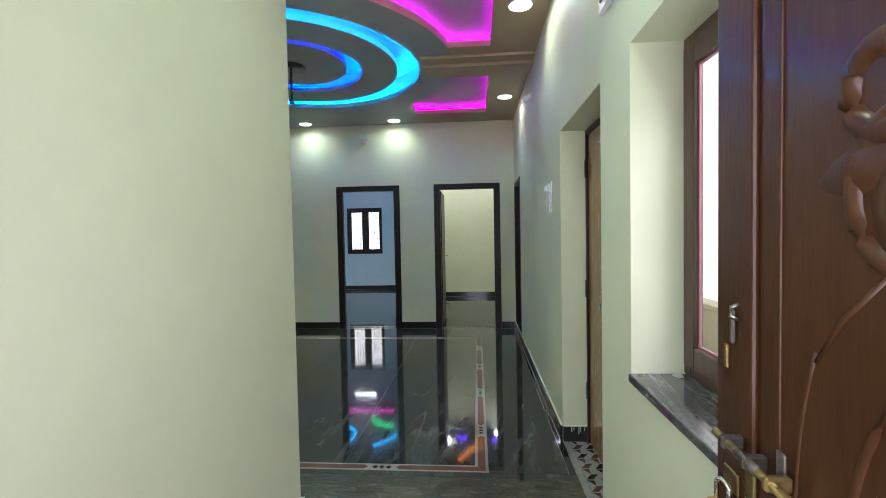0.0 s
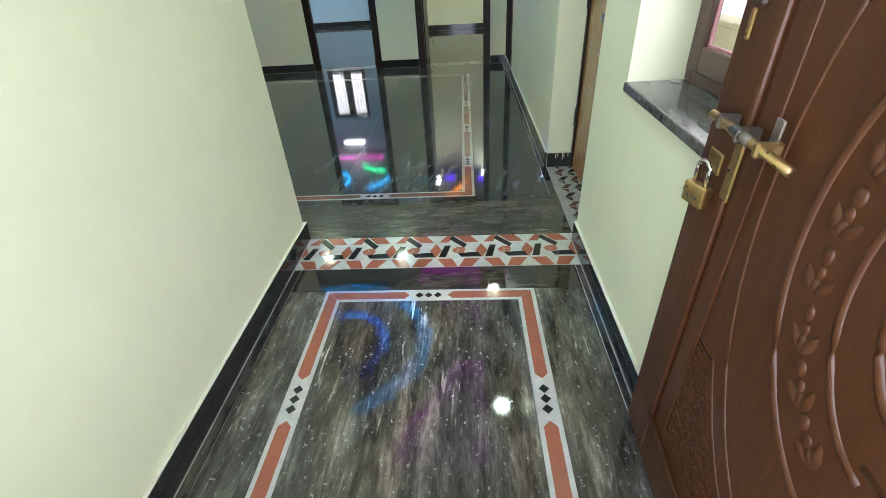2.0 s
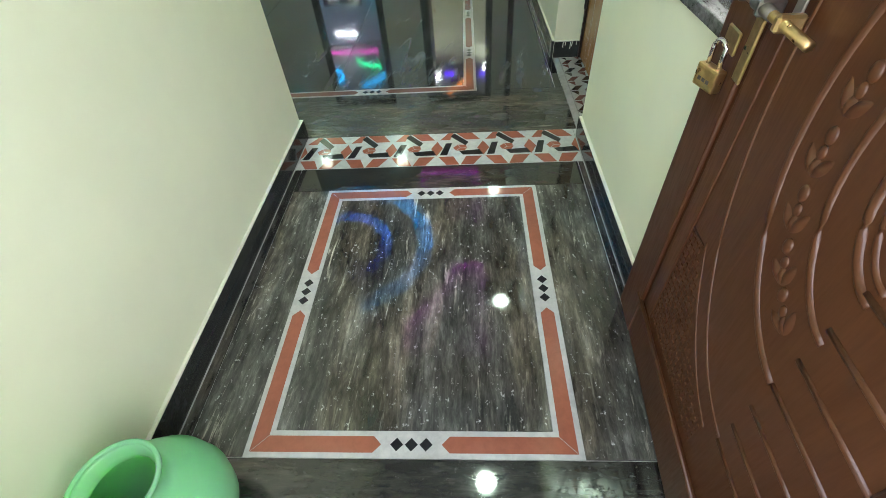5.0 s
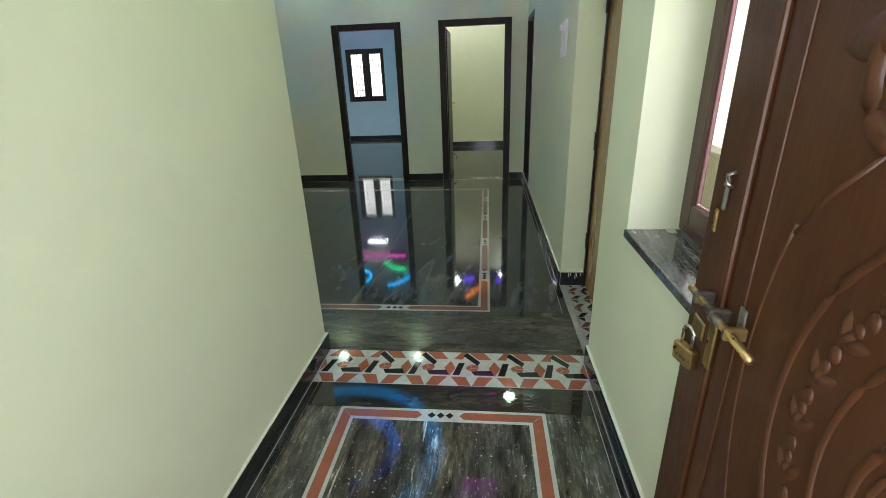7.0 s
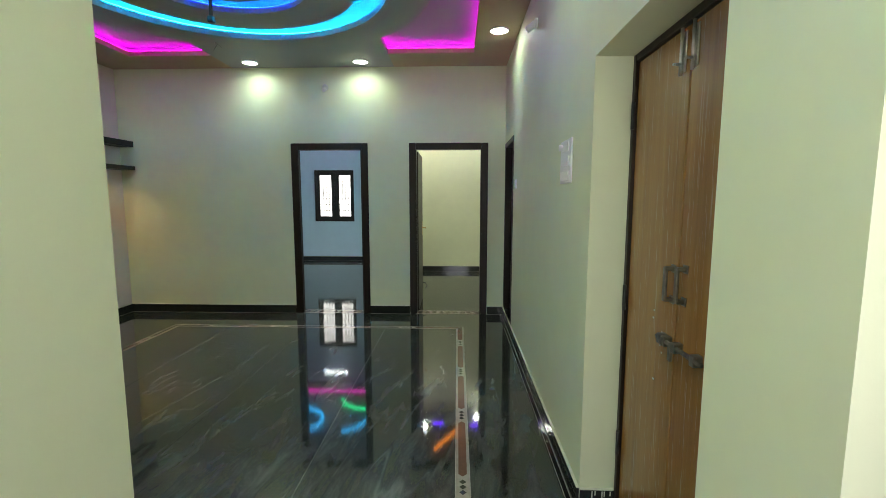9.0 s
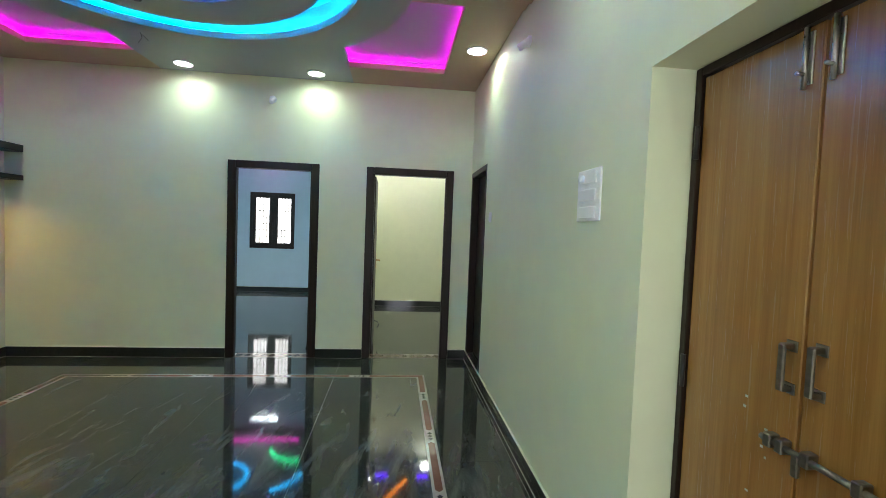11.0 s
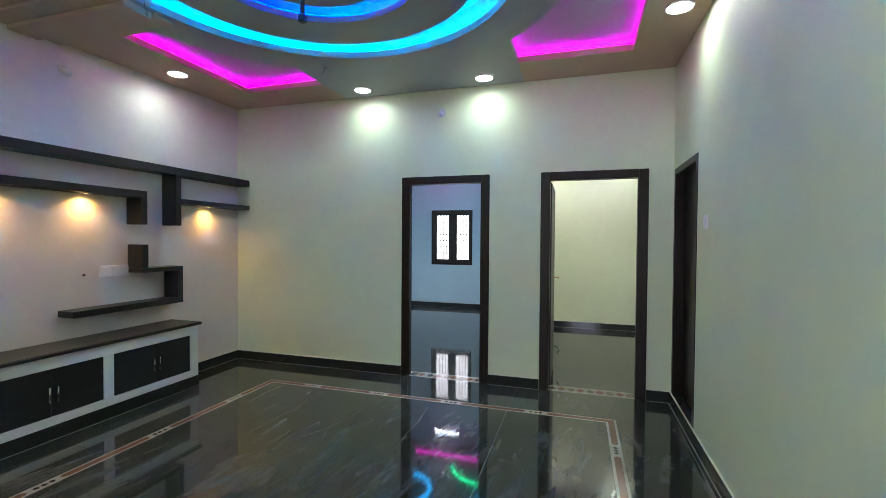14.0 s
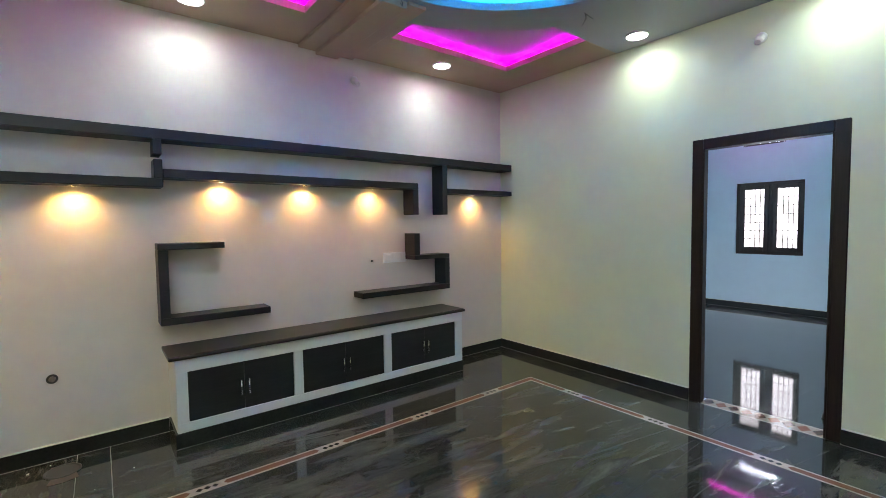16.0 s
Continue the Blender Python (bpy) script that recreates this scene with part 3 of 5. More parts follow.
def annulus(bm, r0, r1, z0, z1, n=96):
    """A flat hanging ring, r0 to r1, from z0 up to z1."""
    for ra, za, rb, zb in ((r0, z0, r1, z0), (r1, z0, r1, z1), (r1, z1, r0, z1), (r0, z1, r0, z0)):
        a = [bm.verts.new((CX + ra * math.cos(2 * math.pi * i / n), CY + ra * math.sin(2 * math.pi * i / n), za)) for i in range(n)]
        b = [bm.verts.new((CX + rb * math.cos(2 * math.pi * i / n), CY + rb * math.sin(2 * math.pi * i / n), zb)) for i in range(n)]
        for i in range(n):
            bm.faces.new((a[i], a[(i + 1) % n], b[(i + 1) % n], b[i]))


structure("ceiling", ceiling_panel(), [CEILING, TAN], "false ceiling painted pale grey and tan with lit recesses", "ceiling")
bm = bmesh.new()
for s in TRAYS:
    ring_wall(bm, tray_outline(*s, 0.06), Z0 + LIP, Z0 + LIP + 0.06)
    bm.faces.new([bm.verts.new((*p, Z0 + LIP + 0.06)) for p in tray_outline(*s, 0.06)])
    rim_in, rim_out = tray_outline(*s), tray_outline(*s, 0.06)
    a, b = [bm.verts.new((*p, Z0 + LIP)) for p in rim_in], [bm.verts.new((*p, Z0 + LIP)) for p in rim_out]
    for i in range(len(a)):
        j = (i + 1) % len(a)
        bm.faces.new((a[i], a[j], b[j], b[i]))
ring_wall(bm, arc_pts(RING + 0.07, 0, 2 * math.pi, 96)[:-1], Z0 + LIP, UP)
annulus(bm, RING, RING + 0.07, Z0 + LIP - 0.001, Z0 + LIP)
annulus(bm, 0.69, 1.04, Z0 + 0.02, Z0 + 0.065)
ring_wall(bm, arc_pts(0.88, 0, 2 * math.pi, 96)[:-1], Z0 + 0.065, UP)
annulus(bm, 0.02, 0.53, Z0 + 0.05, Z0 + 0.09)
ring_wall(bm, arc_pts(0.36, 0, 2 * math.pi, 64)[:-1], Z0 + 0.09, UP)
bmesh.ops.recalc_face_normals(bm, faces=bm.faces[:])
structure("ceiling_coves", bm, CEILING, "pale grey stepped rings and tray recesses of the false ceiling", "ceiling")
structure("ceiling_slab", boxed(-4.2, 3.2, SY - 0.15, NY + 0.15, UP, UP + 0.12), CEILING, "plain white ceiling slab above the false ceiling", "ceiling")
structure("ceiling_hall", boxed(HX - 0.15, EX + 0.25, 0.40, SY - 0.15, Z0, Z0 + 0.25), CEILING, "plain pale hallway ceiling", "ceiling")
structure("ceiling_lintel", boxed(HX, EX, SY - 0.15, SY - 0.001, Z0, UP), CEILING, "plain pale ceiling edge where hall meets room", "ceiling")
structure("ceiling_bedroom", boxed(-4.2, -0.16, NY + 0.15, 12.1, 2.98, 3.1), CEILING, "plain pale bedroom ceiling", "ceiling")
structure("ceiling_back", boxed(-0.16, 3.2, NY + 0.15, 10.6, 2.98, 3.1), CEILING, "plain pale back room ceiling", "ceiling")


def led_strip(name, loop, z, material, label, closed=True, r=0.007):
    at = (sum(p[0] for p in loop) / len(loop), sum(p[1] for p in loop) / len(loop), z)
    bm = tube(bmesh.new(), [(*p, z) for p in loop], r, 6, closed)
    return tagged(new(name, mesh_of(name, bm, material)), label, "led strip", "led strips of the false ceiling")


for s in TRAYS:
    led_strip("led_strip", tray_outline(*s, 0.035), Z0 + LIP + 0.012, STRIP_PINK, "glowing magenta led strip on a ceiling tray ledge")
led_strip("led_strip", arc_pts(RING + 0.045, 0, 2 * math.pi, 96)[:-1], Z0 + LIP + 0.014, STRIP_CYAN, "glowing cyan led strip round the outer ceiling ring")
led_strip("led_strip", arc_pts(0.72, 0, 2 * math.pi, 72)[:-1], Z0 + 0.077, STRIP_BLUE, "glowing deep blue led strip round the inner ceiling ring")
led_strip("led_strip", arc_pts(0.76, 0.02 * math.pi, 0.72 * math.pi, 40), Z0 + 0.077, STRIP_CYAN, "glowing cyan led strip on part of the inner ring", False, 0.003)
# coloured strips on the ceilings of the two back rooms
led_strip("led_strip", [(-2.85, 11.34), (-2.2, 11.34), (-1.5, 11.34)], 2.96, STRIP_PINK_LOW, "glowing magenta led strip on the bedroom ceiling", False, 0.02)


def free_arc(cx, cy, r, a0, a1, n=16):
    return [(cx + r * math.cos(radians(a0 + (a1 - a0) * i / n)), cy + r * math.sin(radians(a0 + (a1 - a0) * i / n))) for i in range(n + 1)]


led_strip("led_strip", free_arc(-1.30, 11.15, 0.68, 200, 268), 2.955, STRIP_GREEN, "glowing green led strip curving on the bedroom ceiling", False, 0.025)
led_strip("led_strip", free_arc(-2.60, 9.95, 0.5, -52, 85), 2.955, STRIP_TEAL, "glowing teal led strip curving on the bedroom ceiling", False, 0.03)
led_strip("led_strip", free_arc(-1.90, 10.2, 0.72, -65, -12), 2.955, STRIP_TEAL, "glowing blue led strip curving on the bedroom ceiling", False, 0.03)
led_strip("led_strip", [(0.12, 9.93), (0.34, 9.93)], 2.955, STRIP_VIOLET, "short glowing violet led strip on the back room ceiling", False, 0.025)
led_strip("led_strip", [(0.86, 9.87), (1.05, 9.87)], 2.955, STRIP_VIOLET, "short glowing violet led strip on the back room ceiling", False, 0.025)
led_strip("led_strip", [(0.21, 9.02), (0.43, 9.40), (0.66, 9.77)], 2.955, STRIP_ORANGE, "glowing orange led strip slanting across the ceiling", False, 0.03)

# moulded fingers between the trays, from the side walls to the ring
for sx, wall_x in ((1, EX - 0.002), (-1, WX + 0.002)):
    for k, (dy, w, drop) in enumerate(((-0.175, 0.148, 0.028), (0.0, 0.20, 0.055), (0.175, 0.148, 0.028))):
        y = CY + 0.04 + dy
        tip = CX + sx * math.sqrt(max(1.30 ** 2 - (dy + 0.04) ** 2, 0))
        bm = boxed(min(tip, wall_x), max(tip, wall_x), y - w / 2, y + w / 2, Z0 - drop, Z0 - 0.001, bevel=0.008, seg=2)
        tagged(new("ceiling_moulding", mesh_of("ceiling_moulding", bm, TAN)), "tan plaster bar moulded on the ceiling beside the ring", "ceiling moulding", "bars between ceiling trays")

# downlights


def downlight(x, y, z=CEIL):
    t = thing("ceiling_light", (x, y, z), "round white led panel light set in the ceiling", "ceiling light", "round ceiling lights")
    part("trim", lathe([(0.079, -0.001), (0.089, -0.001), (0.088, -0.008), (0.084, -0.013), (0.079, -0.013)], 36, (x, y, z), True), WHITE_PLASTIC, t, "", True)
    part("diffuser", lathe([(0.0, -0.002), (0.079, -0.002), (0.079, -0.012), (0.0, -0.013)], 36, (x, y, z)), DIFFUSER, t, "glowing cool white diffuser")


for lx, ly in DOWNLIGHTS:
    downlight(lx, ly)
# two back room lights, then fixtures for the added bedroom fill lights
for lx, ly in [(-0.05, 9.82), (1.02, 10.2)] + BEDROOM_FILL_LIGHTS:
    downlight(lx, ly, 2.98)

# hook and rod for a fan, and two loose wires
t = thing("fan_rod", (CX, CY, Z0 + 0.05), "dark bare ceiling fan rod hanging at the ring's centre", "fan rod")
# flat black disc stands in for the dark open hole round the hook
part("plate", lathe([(0.0, -0.002), (0.13, -0.002), (0.14, -0.012), (0.0, -0.016)], 32, (CX, CY, Z0 + 0.05)), BLACK_PLASTIC, t, "dark round disc in place of the fan hole", True)
part("rod", tube(bmesh.new(), [(CX, CY, Z0 + 0.04), (CX, CY, Z0 - 0.28)], 0.012, 10), BLACK_PLASTIC, t, "", True)
part("clevis", boxed(CX - 0.022, CX + 0.022, CY - 0.02, CY + 0.02, Z0 - 0.315, Z0 - 0.27, bevel=0.006), BLACK_PLASTIC, t)


def wire(points, label):
    at = points[0]
    t = thing("loose_wire", at, label, "wire", "loose ceiling wires")
    part("strand", tube(bmesh.new(), points, 0.0022, 6), BLACK_PLASTIC, t, "", True)


wire([(0.085, 5.10, Z0 + 0.03), (0.075, 5.10, Z0 - 0.03), (0.08, 5.11, Z0 - 0.065), (0.065, 5.12, Z0 - 0.08), (0.055, 5.11, Z0 - 0.06), (0.073, 5.10, Z0 - 0.035)], "thin dark wire looped at the cyan ring")
wire([(-2.424, 4.98, Z0 + 0.03), (-2.41, 4.98, Z0 - 0.03), (-2.40, 4.99, Z0 - 0.06), (-2.42, 5.0, Z0 - 0.07), (-2.43, 4.99, Z0 - 0.045)], "thin dark wire looped at the cyan ring")
wire([(-1.83, 6.20, Z0 - 0.002), (-1.81, 6.19, Z0 - 0.05), (-1.83, 6.17, Z0 - 0.10)], "thin dark wire ends hanging from the ceiling")
wire([(-1.835, 6.21, Z0 - 0.002), (-1.775, 6.22, Z0 - 0.06)], "thin dark wire ends hanging from the ceiling")

# ---- doorways in the north wall ----


def door_frame(name, x0, x1, y, depth, top, label):
    t = thing(name, ((x0 + x1) / 2, y, 0), label, "door frame", "", "structure")
    w = 0.078
    part("jamb", boxed(x0, x0 + w, y - 0.008, y + depth, 0.0, top, bevel=0.005), FRAME_WOOD, t)
    part("jamb", boxed(x1 - w, x1, y - 0.008, y + depth, 0.0, top, bevel=0.005), FRAME_WOOD, t)
    part("head", boxed(x0 + w + 0.001, x1 - w - 0.001, y - 0.008, y + depth, top - w, top, bevel=0.005), FRAME_WOOD, t)
    part("rebate", boxed(x0 + w, x0 + w + 0.012, y - 0.002, y + depth * 0.55, 0.002, top - w), FRAME_WOOD, t)
    part("rebate", boxed(x1 - w - 0.012, x1 - w, y - 0.002, y + depth * 0.55, 0.002, top - w), FRAME_WOOD, t)
    return t


door_frame("door_1", DOOR_A[0] + 0.001, DOOR_A[1] - 0.001, NY, 0.10, 2.119, "dark brown varnished door frame to the blue bedroom")
door_frame("door_2", DOOR_B[0] + 0.001, DOOR_B[1] - 0.001, NY, 0.10, 2.119, "dark brown varnished door frame to the back room")


def inner_leaf(hx, side, angle, label):
    """A plain door leaf hung at hx and opened into the room behind."""
    t = thing("door_leaf", (hx, NY + 0.112, 0.01), label, "door")
    t.rotation_euler = (0, 0, radians(angle))
    part("panel", boxed(0.0, 0.76, -0.018, 0.018, 0, 2.02, bevel=0.003), FRAME_WOOD, t, "", False, True)
    for s in (-1, 1):
        h = part("handle", boxed(0.66, 0.70, s * 0.019 - 0.003, s * 0.019 + 0.003, 0.92, 1.12, bevel=0.002), BRASS, t, "brass lever handle", False, True)
        bm = tube(bmesh.new(), [(0.68, s * 0.02, 1.03), (0.68, s * 0.065, 1.03), (0.58, s * 0.07, 1.03)], 0.008, 8)
        part("lever", bm, BRASS, h, "", True, True)
    part("hook", tube(bmesh.new(), [(0.70, side * 0.02, 0.24), (0.70, side * 0.06, 0.23), (0.70, side * 0.085, 0.19), (0.70, side * 0.06, 0.15)], 0.007, 8), BLACK_PLASTIC, t, "black door catch", True, True)


inner_leaf(DOOR_A[1] - 0.083, 1, 92.5, "dark brown door standing open into the bedroom")
inner_leaf(DOOR_B[0] + 0.083, -1, 90.6, "dark brown door standing open into the back room")

# bathroom door in the east wall
t = thing("door_3", (EX, 6.69, 0), "dark brown closed bathroom door above a stone threshold", "door", "", "structure")
for y0, y1 in ((DOOR_C[0] + 0.001, DOOR_C[0] + 0.05), (DOOR_C[1] - 0.05, DOOR_C[1] - 0.001)):
    part("jamb", boxed(EX - 0.004, EX + 0.11, y0, y1, SK, 2.099, bevel=0.004), FRAME_WOOD, t)
part("head", boxed(EX - 0.004, EX + 0.11, DOOR_C[0] + 0.051, DOOR_C[1] - 0.051, 2.045, 2.099, bevel=0.004), FRAME_WOOD, t)
leaf_c = part("leaf", boxed(EX + 0.075, EX + 0.105, DOOR_C[0] + 0.052, DOOR_C[1] - 0.052, SK + 0.005, 2.043, bevel=0.003), FRAME_WOOD, t)
part("rail", boxed(EX + 0.066, EX + 0.076, DOOR_C[0] + 0.12, DOOR_C[1] - 0.12, 1.0, 1.08, bevel=0.004), FRAME_WOOD, leaf_c)
part("threshold", boxed(EX + 0.0005, EX + 0.24, DOOR_C[0] + 0.001, DOOR_C[1] - 0.001, 0.001, SK - 0.002, bevel=0.003), GRANITE_SILL, t, "polished black granite threshold")

# double teak doors in the recess
DX = EX + 0.17
t = thing("door_4", (DX, 3.15, 0), "closed double door in brown teak veneer with steel handles", "door", "", "structure")
for y0, y1 in ((DOOR_D[0] + 0.001, DOOR_D[0] + 0.03), (DOOR_D[1] - 0.03, DOOR_D[1] - 0.001)):
    part("jamb", boxed(DX - 0.012, DX + 0.07, y0, y1, 0.0, 2.039, bevel=0.003), FRAME_WOOD, t)
part("head", boxed(DX - 0.012, DX + 0.07, DOOR_D[0] + 0.031, DOOR_D[1] - 0.031, 2.008, 2.039, bevel=0.003), FRAME_WOOD, t)
SEAM = 3.168
LEAVES = []
for y0, y1 in ((DOOR_D[0] + 0.033, SEAM - 0.004), (SEAM + 0.004, DOOR_D[1] - 0.033)):
    LEAVES.append(part("leaf", boxed(DX, DX + 0.035, y0, y1, 0.006, 2.005, bevel=0.003), TEAK, t))


def pull_handle(y, z, parent):
    bm = boxed(DX - 0.034, DX - 0.024, y - 0.010, y + 0.010, z - 0.06, z + 0.06, bevel=0.003)
    h = part("handle", bm, IRON, parent, "dull steel strap handle")
    for dz in (-0.054, 0.054):
        part("post", boxed(DX - 0.030, DX - 0.001, y - 0.009, y + 0.010, z + dz - 0.007, z + dz + 0.007, bevel=0.002), IRON, h)
        part("foot_plate", boxed(DX - 0.004, DX - 0.0005, y - 0.016, y + 0.016, z + dz - 0.014, z + dz + 0.014, bevel=0.001), IRON, h)


pull_handle(3.198, 1.155, LEAVES[1])
pull_handle(3.120, 1.165, LEAVES[0])
bolt = part("slide_bolt", tube(bmesh.new(), [(DX - 0.022, 3.25, 0.955), (DX - 0.022, 2.96, 0.955)], 0.008, 10), IRON, LEAVES[0], "dull steel sliding bolt", True)
for y in (3.225, 3.19, 3.12, 3.0):
    part("bracket", boxed(DX - 0.032, DX - 0.0005, y - 0.012, y + 0.012, 0.937, 0.973, bevel=0.003), IRON, bolt)
part("bolt_arm", boxed(DX - 0.03, DX - 0.018, 3.135, 3.155, 0.90, 0.957, bevel=0.003), IRON, bolt)
for y, l in ((3.21, LEAVES[1]), (3.135, LEAVES[0])):
    tb = part("tower_bolt", boxed(DX - 0.006, DX - 0.0005, y - 0.014, y + 0.014, 1.86, 1.99, bevel=0.002), STEEL, l, "steel tower bolt")
    part("rod", tube(bmesh.new(), [(DX - 0.013, y, 1.85), (DX - 0.013, y, 2.0)], 0.006, 8), STEEL, tb, "", True)
    part("knob", tube(bmesh.new(), [(DX - 0.013, y, 1.885), (DX - 0.04, y - 0.006, 1.885)], 0.005, 8), STEEL, tb, "", True)
for z in (0.35, 1.02, 1.79):
    part("hinge", tube(bmesh.new(), [(DX - 0.016, DOOR_D[1] - 0.032, z - 0.055), (DX - 0.016, DOOR_D[1] - 0.032, z + 0.055)], 0.008, 10), BLACK_PLASTIC, LEAVES[1], "blackened steel hinge", True)
rnd = random.Random(5)
for y, z in ((3.33, 1.03), (3.335, 1.0), (3.27, 0.915), (3.255, 0.89), (3.26, 0.965), (3.31, 0.77)):
    part("filler_spot", boxed(DX - 0.0015, DX - 0.0003, y - rnd.uniform(0.003, 0.007), y + 0.003, z - 0.003, z + rnd.uniform(0.002, 0.004)), GREY_FILLER, LEAVES[1], "smear of white filler")

# ---- windows ----


def window_unit(name, axis, face, out, a0, a1, z0, z1, panes, bar, label, wood, bead=None, f=0.055, grille=0.004):
    """Timber frame, glazed sashes and an outer grille. face: the plane of its inner side; out: +1 towards greater values."""
    def bx(p0, p1, d0, d1, q0, q1, bevel=0.0):
        lo, hi = sorted((face + out * d0, face + out * d1))
        return boxed(p0, p1, lo, hi, q0, q1, bevel=bevel) if axis == "x" else boxed(lo, hi, p0, p1, q0, q1, bevel=bevel)
    mid = (a0 + a1) / 2
    t = thing(name, (mid, face, z0) if axis == "x" else (face, mid, z0), label, "window", "", "structure")
    part("frame", bx(a0, a0 + f, 0, 0.034, z0, z1, 0.004), wood, t)
    part("frame", bx(a1 - f, a1, 0, 0.034, z0, z1, 0.004), wood, t)
    part("frame", bx(a0 + f, a1 - f, 0, 0.034, z0, z0 + f, 0.004), wood, t)
    part("frame", bx(a0 + f, a1 - f, 0, 0.034, z1 - f, z1, 0.004), wood, t)
    order = sorted(panes)
    for one, two in zip(order, order[1:]):
        part("mullion", bx(one[1] + bar - 0.012, two[0] - bar + 0.012, 0.001, 0.034, z0 + f, z1 - f, 0.003), wood, t)
    for p0, p1, q0, q1 in panes:
        s = bar
        sash = part("sash", bx(p0 - s, p0, -0.008, 0.026, q0 - s, q1 + s, 0.004), wood, t)
        part("stile", bx(p1, p1 + s, -0.008, 0.026, q0 - s, q1 + s, 0.004), wood, sash)
        part("rail", bx(p0, p1, -0.008, 0.026, q0 - s, q0, 0.004), wood, sash)
        part("rail", bx(p0, p1, -0.008, 0.026, q1, q1 + s, 0.004), wood, sash)
        if bead:
            for c in ((p0, p0 + 0.007, q0, q1), (p1 - 0.007, p1, q0, q1), (p0 + 0.007, p1 - 0.007, q0, q0 + 0.007), (p0 + 0.007, p1 - 0.007, q1 - 0.007, q1)):
                part("bead", bx(c[0], c[1], 0.008, 0.017, c[2], c[3]), bead, sash, "thin dusty pink glazing bead")
        g = part("pane", bx(p0 - 0.004, p1 + 0.004, 0.018, 0.022, q0 - 0.004, q1 + 0.004), GLASS, sash, "clear glass pane")
        g.visible_shadow = False
        if not grille:
            continue
        n = max(2, int((q1 - q0) / 0.13))
        for i in range(1, n):
            z = q0 + (q1 - q0) * i / n
            part("grille_bar", bx(p0 - 0.02, p1 + 0.02, 0.040, 0.048, z - grille, z + grille), IRON, t)
        m = 4
        for i in range(1, m):
            a = p0 + (p1 - p0) * i / m
            part("grille_bar", bx(a - grille, a + grille, 0.049, 0.057, q0 - 0.02, q1 + 0.02), IRON, t)
    return t


wt = window_unit("window_1", "y", EX + 0.185, 1, 1.07, 2.32, 0.873, 2.06, [(1.965, 2.225, 0.985, 1.94), (1.57, 1.83, 0.985, 1.94), (1.175, 1.435, 0.985, 1.94)], 0.075, "brown wooden hallway window with tall clear panes", WINDOW_WOOD, PINK_BEAD, 0.055, 0.0)
part("stay", tube(bmesh.new(), [(EX + 0.17, 1.945, 1.06), (EX + 0.15, 1.95, 1.02), (EX + 0.155, 1.975, 0.985), (EX + 0.16, 1.99, 0.95)], 0.004, 8), IRON, wt, "steel window stay", True)
part("latch", boxed(EX + 0.165, EX + 0.177, 1.935, 1.955, 1.05, 1.09, bevel=0.003), IRON, wt, "steel window latch")
bm = boxed(EX - 0.012, EX + 0.20, 1.081, 2.309, 0.842, 0.872, bevel=0.006, seg=2)
structure("window_sill", bm, GRANITE_SILL, "polished grey-black granite window sill in the niche", "window sill")
bm = bmesh.new()
bmesh.ops.create_icosphere(bm, subdivisions=3, radius=1.0)
for v in bm.verts:
    k = 1 + 0.35 * noise.noise(v.co * 1.8)
    v.co = Vector((EX + 0.150 + v.co.x * 0.018 * k, 2.282 + v.co.y * 0.024 * k, 0.872 + max(v.co.z, -0.1) * 0.006 * k))
tagged(new("cement_smear", mesh_of("cement_smear", bm, GREY_FILLER)), "rough smear of pale cement on the sill corner", "cement smear")
window_unit("window_2", "x", 11.90, 1, -2.73, -1.79, 0.91, 2.11, [(-2.60, -2.33, 1.04, 1.985), (-2.15, -1.885, 1.04, 1.985)], 0.07, "dark brown bedroom window with two panes and grille", FRAME_WOOD, None, 0.07, 0.006)
window_unit("window_3", "x", 11.90, 1, -2.65, -2.05, 2.69, 2.85, [(-2.60, -2.10, 2.725, 2.815)], 0.01, "narrow high bedroom ventilator window", FRAME_WOOD, None, 0.026)
tagged(new("backdrop_east", mesh_of("backdrop_east", boxed(3.4, 3.45, -3.0, 12.0, -0.1, 6.0), OUTSIDE)), "bright hazy daylight beyond the hallway window", "backdrop", "", "structure")
parapet = structure("parapet", boxed(2.70, 2.85, -1.0, 5.8, -0.14, 0.66), PARAPET, "sunlit beige plastered parapet outside the window", "parapet")
for k in range(12):
    part("coping_stone", boxed(2.68, 2.87, -0.99 + k * 0.56, -0.45 + k * 0.56, 0.661, 0.71, bevel=0.01), PARAPET, parapet)
tagged(new("backdrop_north", mesh_of("backdrop_north", boxed(-7.0, 2.5, 14.5, 14.55, -0.1, 6.0), OUTSIDE_NORTH)), "bright hazy daylight beyond the bedroom window", "backdrop", "", "structure")

# ---- media wall: shelves and low cabinet ----
SD = 0.18


def board(parent, name, y0, y1, z0, z1, depth=SD):
    return part(name, boxed(WX + 0.001, WX + depth, y0, y1, z0, z1, bevel=0.003), SHELF_LAMINATE, parent)


t = thing("wall_shelf", (WX, 5.0, 2.075), "long near-black shelf board with dividers on the white wall", "wall shelf", "shelves on the media wall")
board(t, "board", SY + 0.002, NY - 0.002, 2.0801, 2.1507)
board(t, "stub", 3.642, 3.693, 1.9783, 2.0796)
board(t, "divider", 6.103, 6.167, 1.5809, 2.0796)
board(t, "side_board", 6.167, NY - 0.002, 1.7977, 1.8482)
t = thing("wall_shelf", (WX, 4.4, 1.755), "near-black stepped lower shelf with warm spotlights beneath", "wall shelf", "shelves on the media wall")
board(t, "board", SY + 0.002, 3.693, 1.7574, 1.8179)
board(t, "upright", 3.642, 3.693, 1.8184, 1.9460)
board(t, "board", 3.694, 5.806, 1.8229, 1.8835)
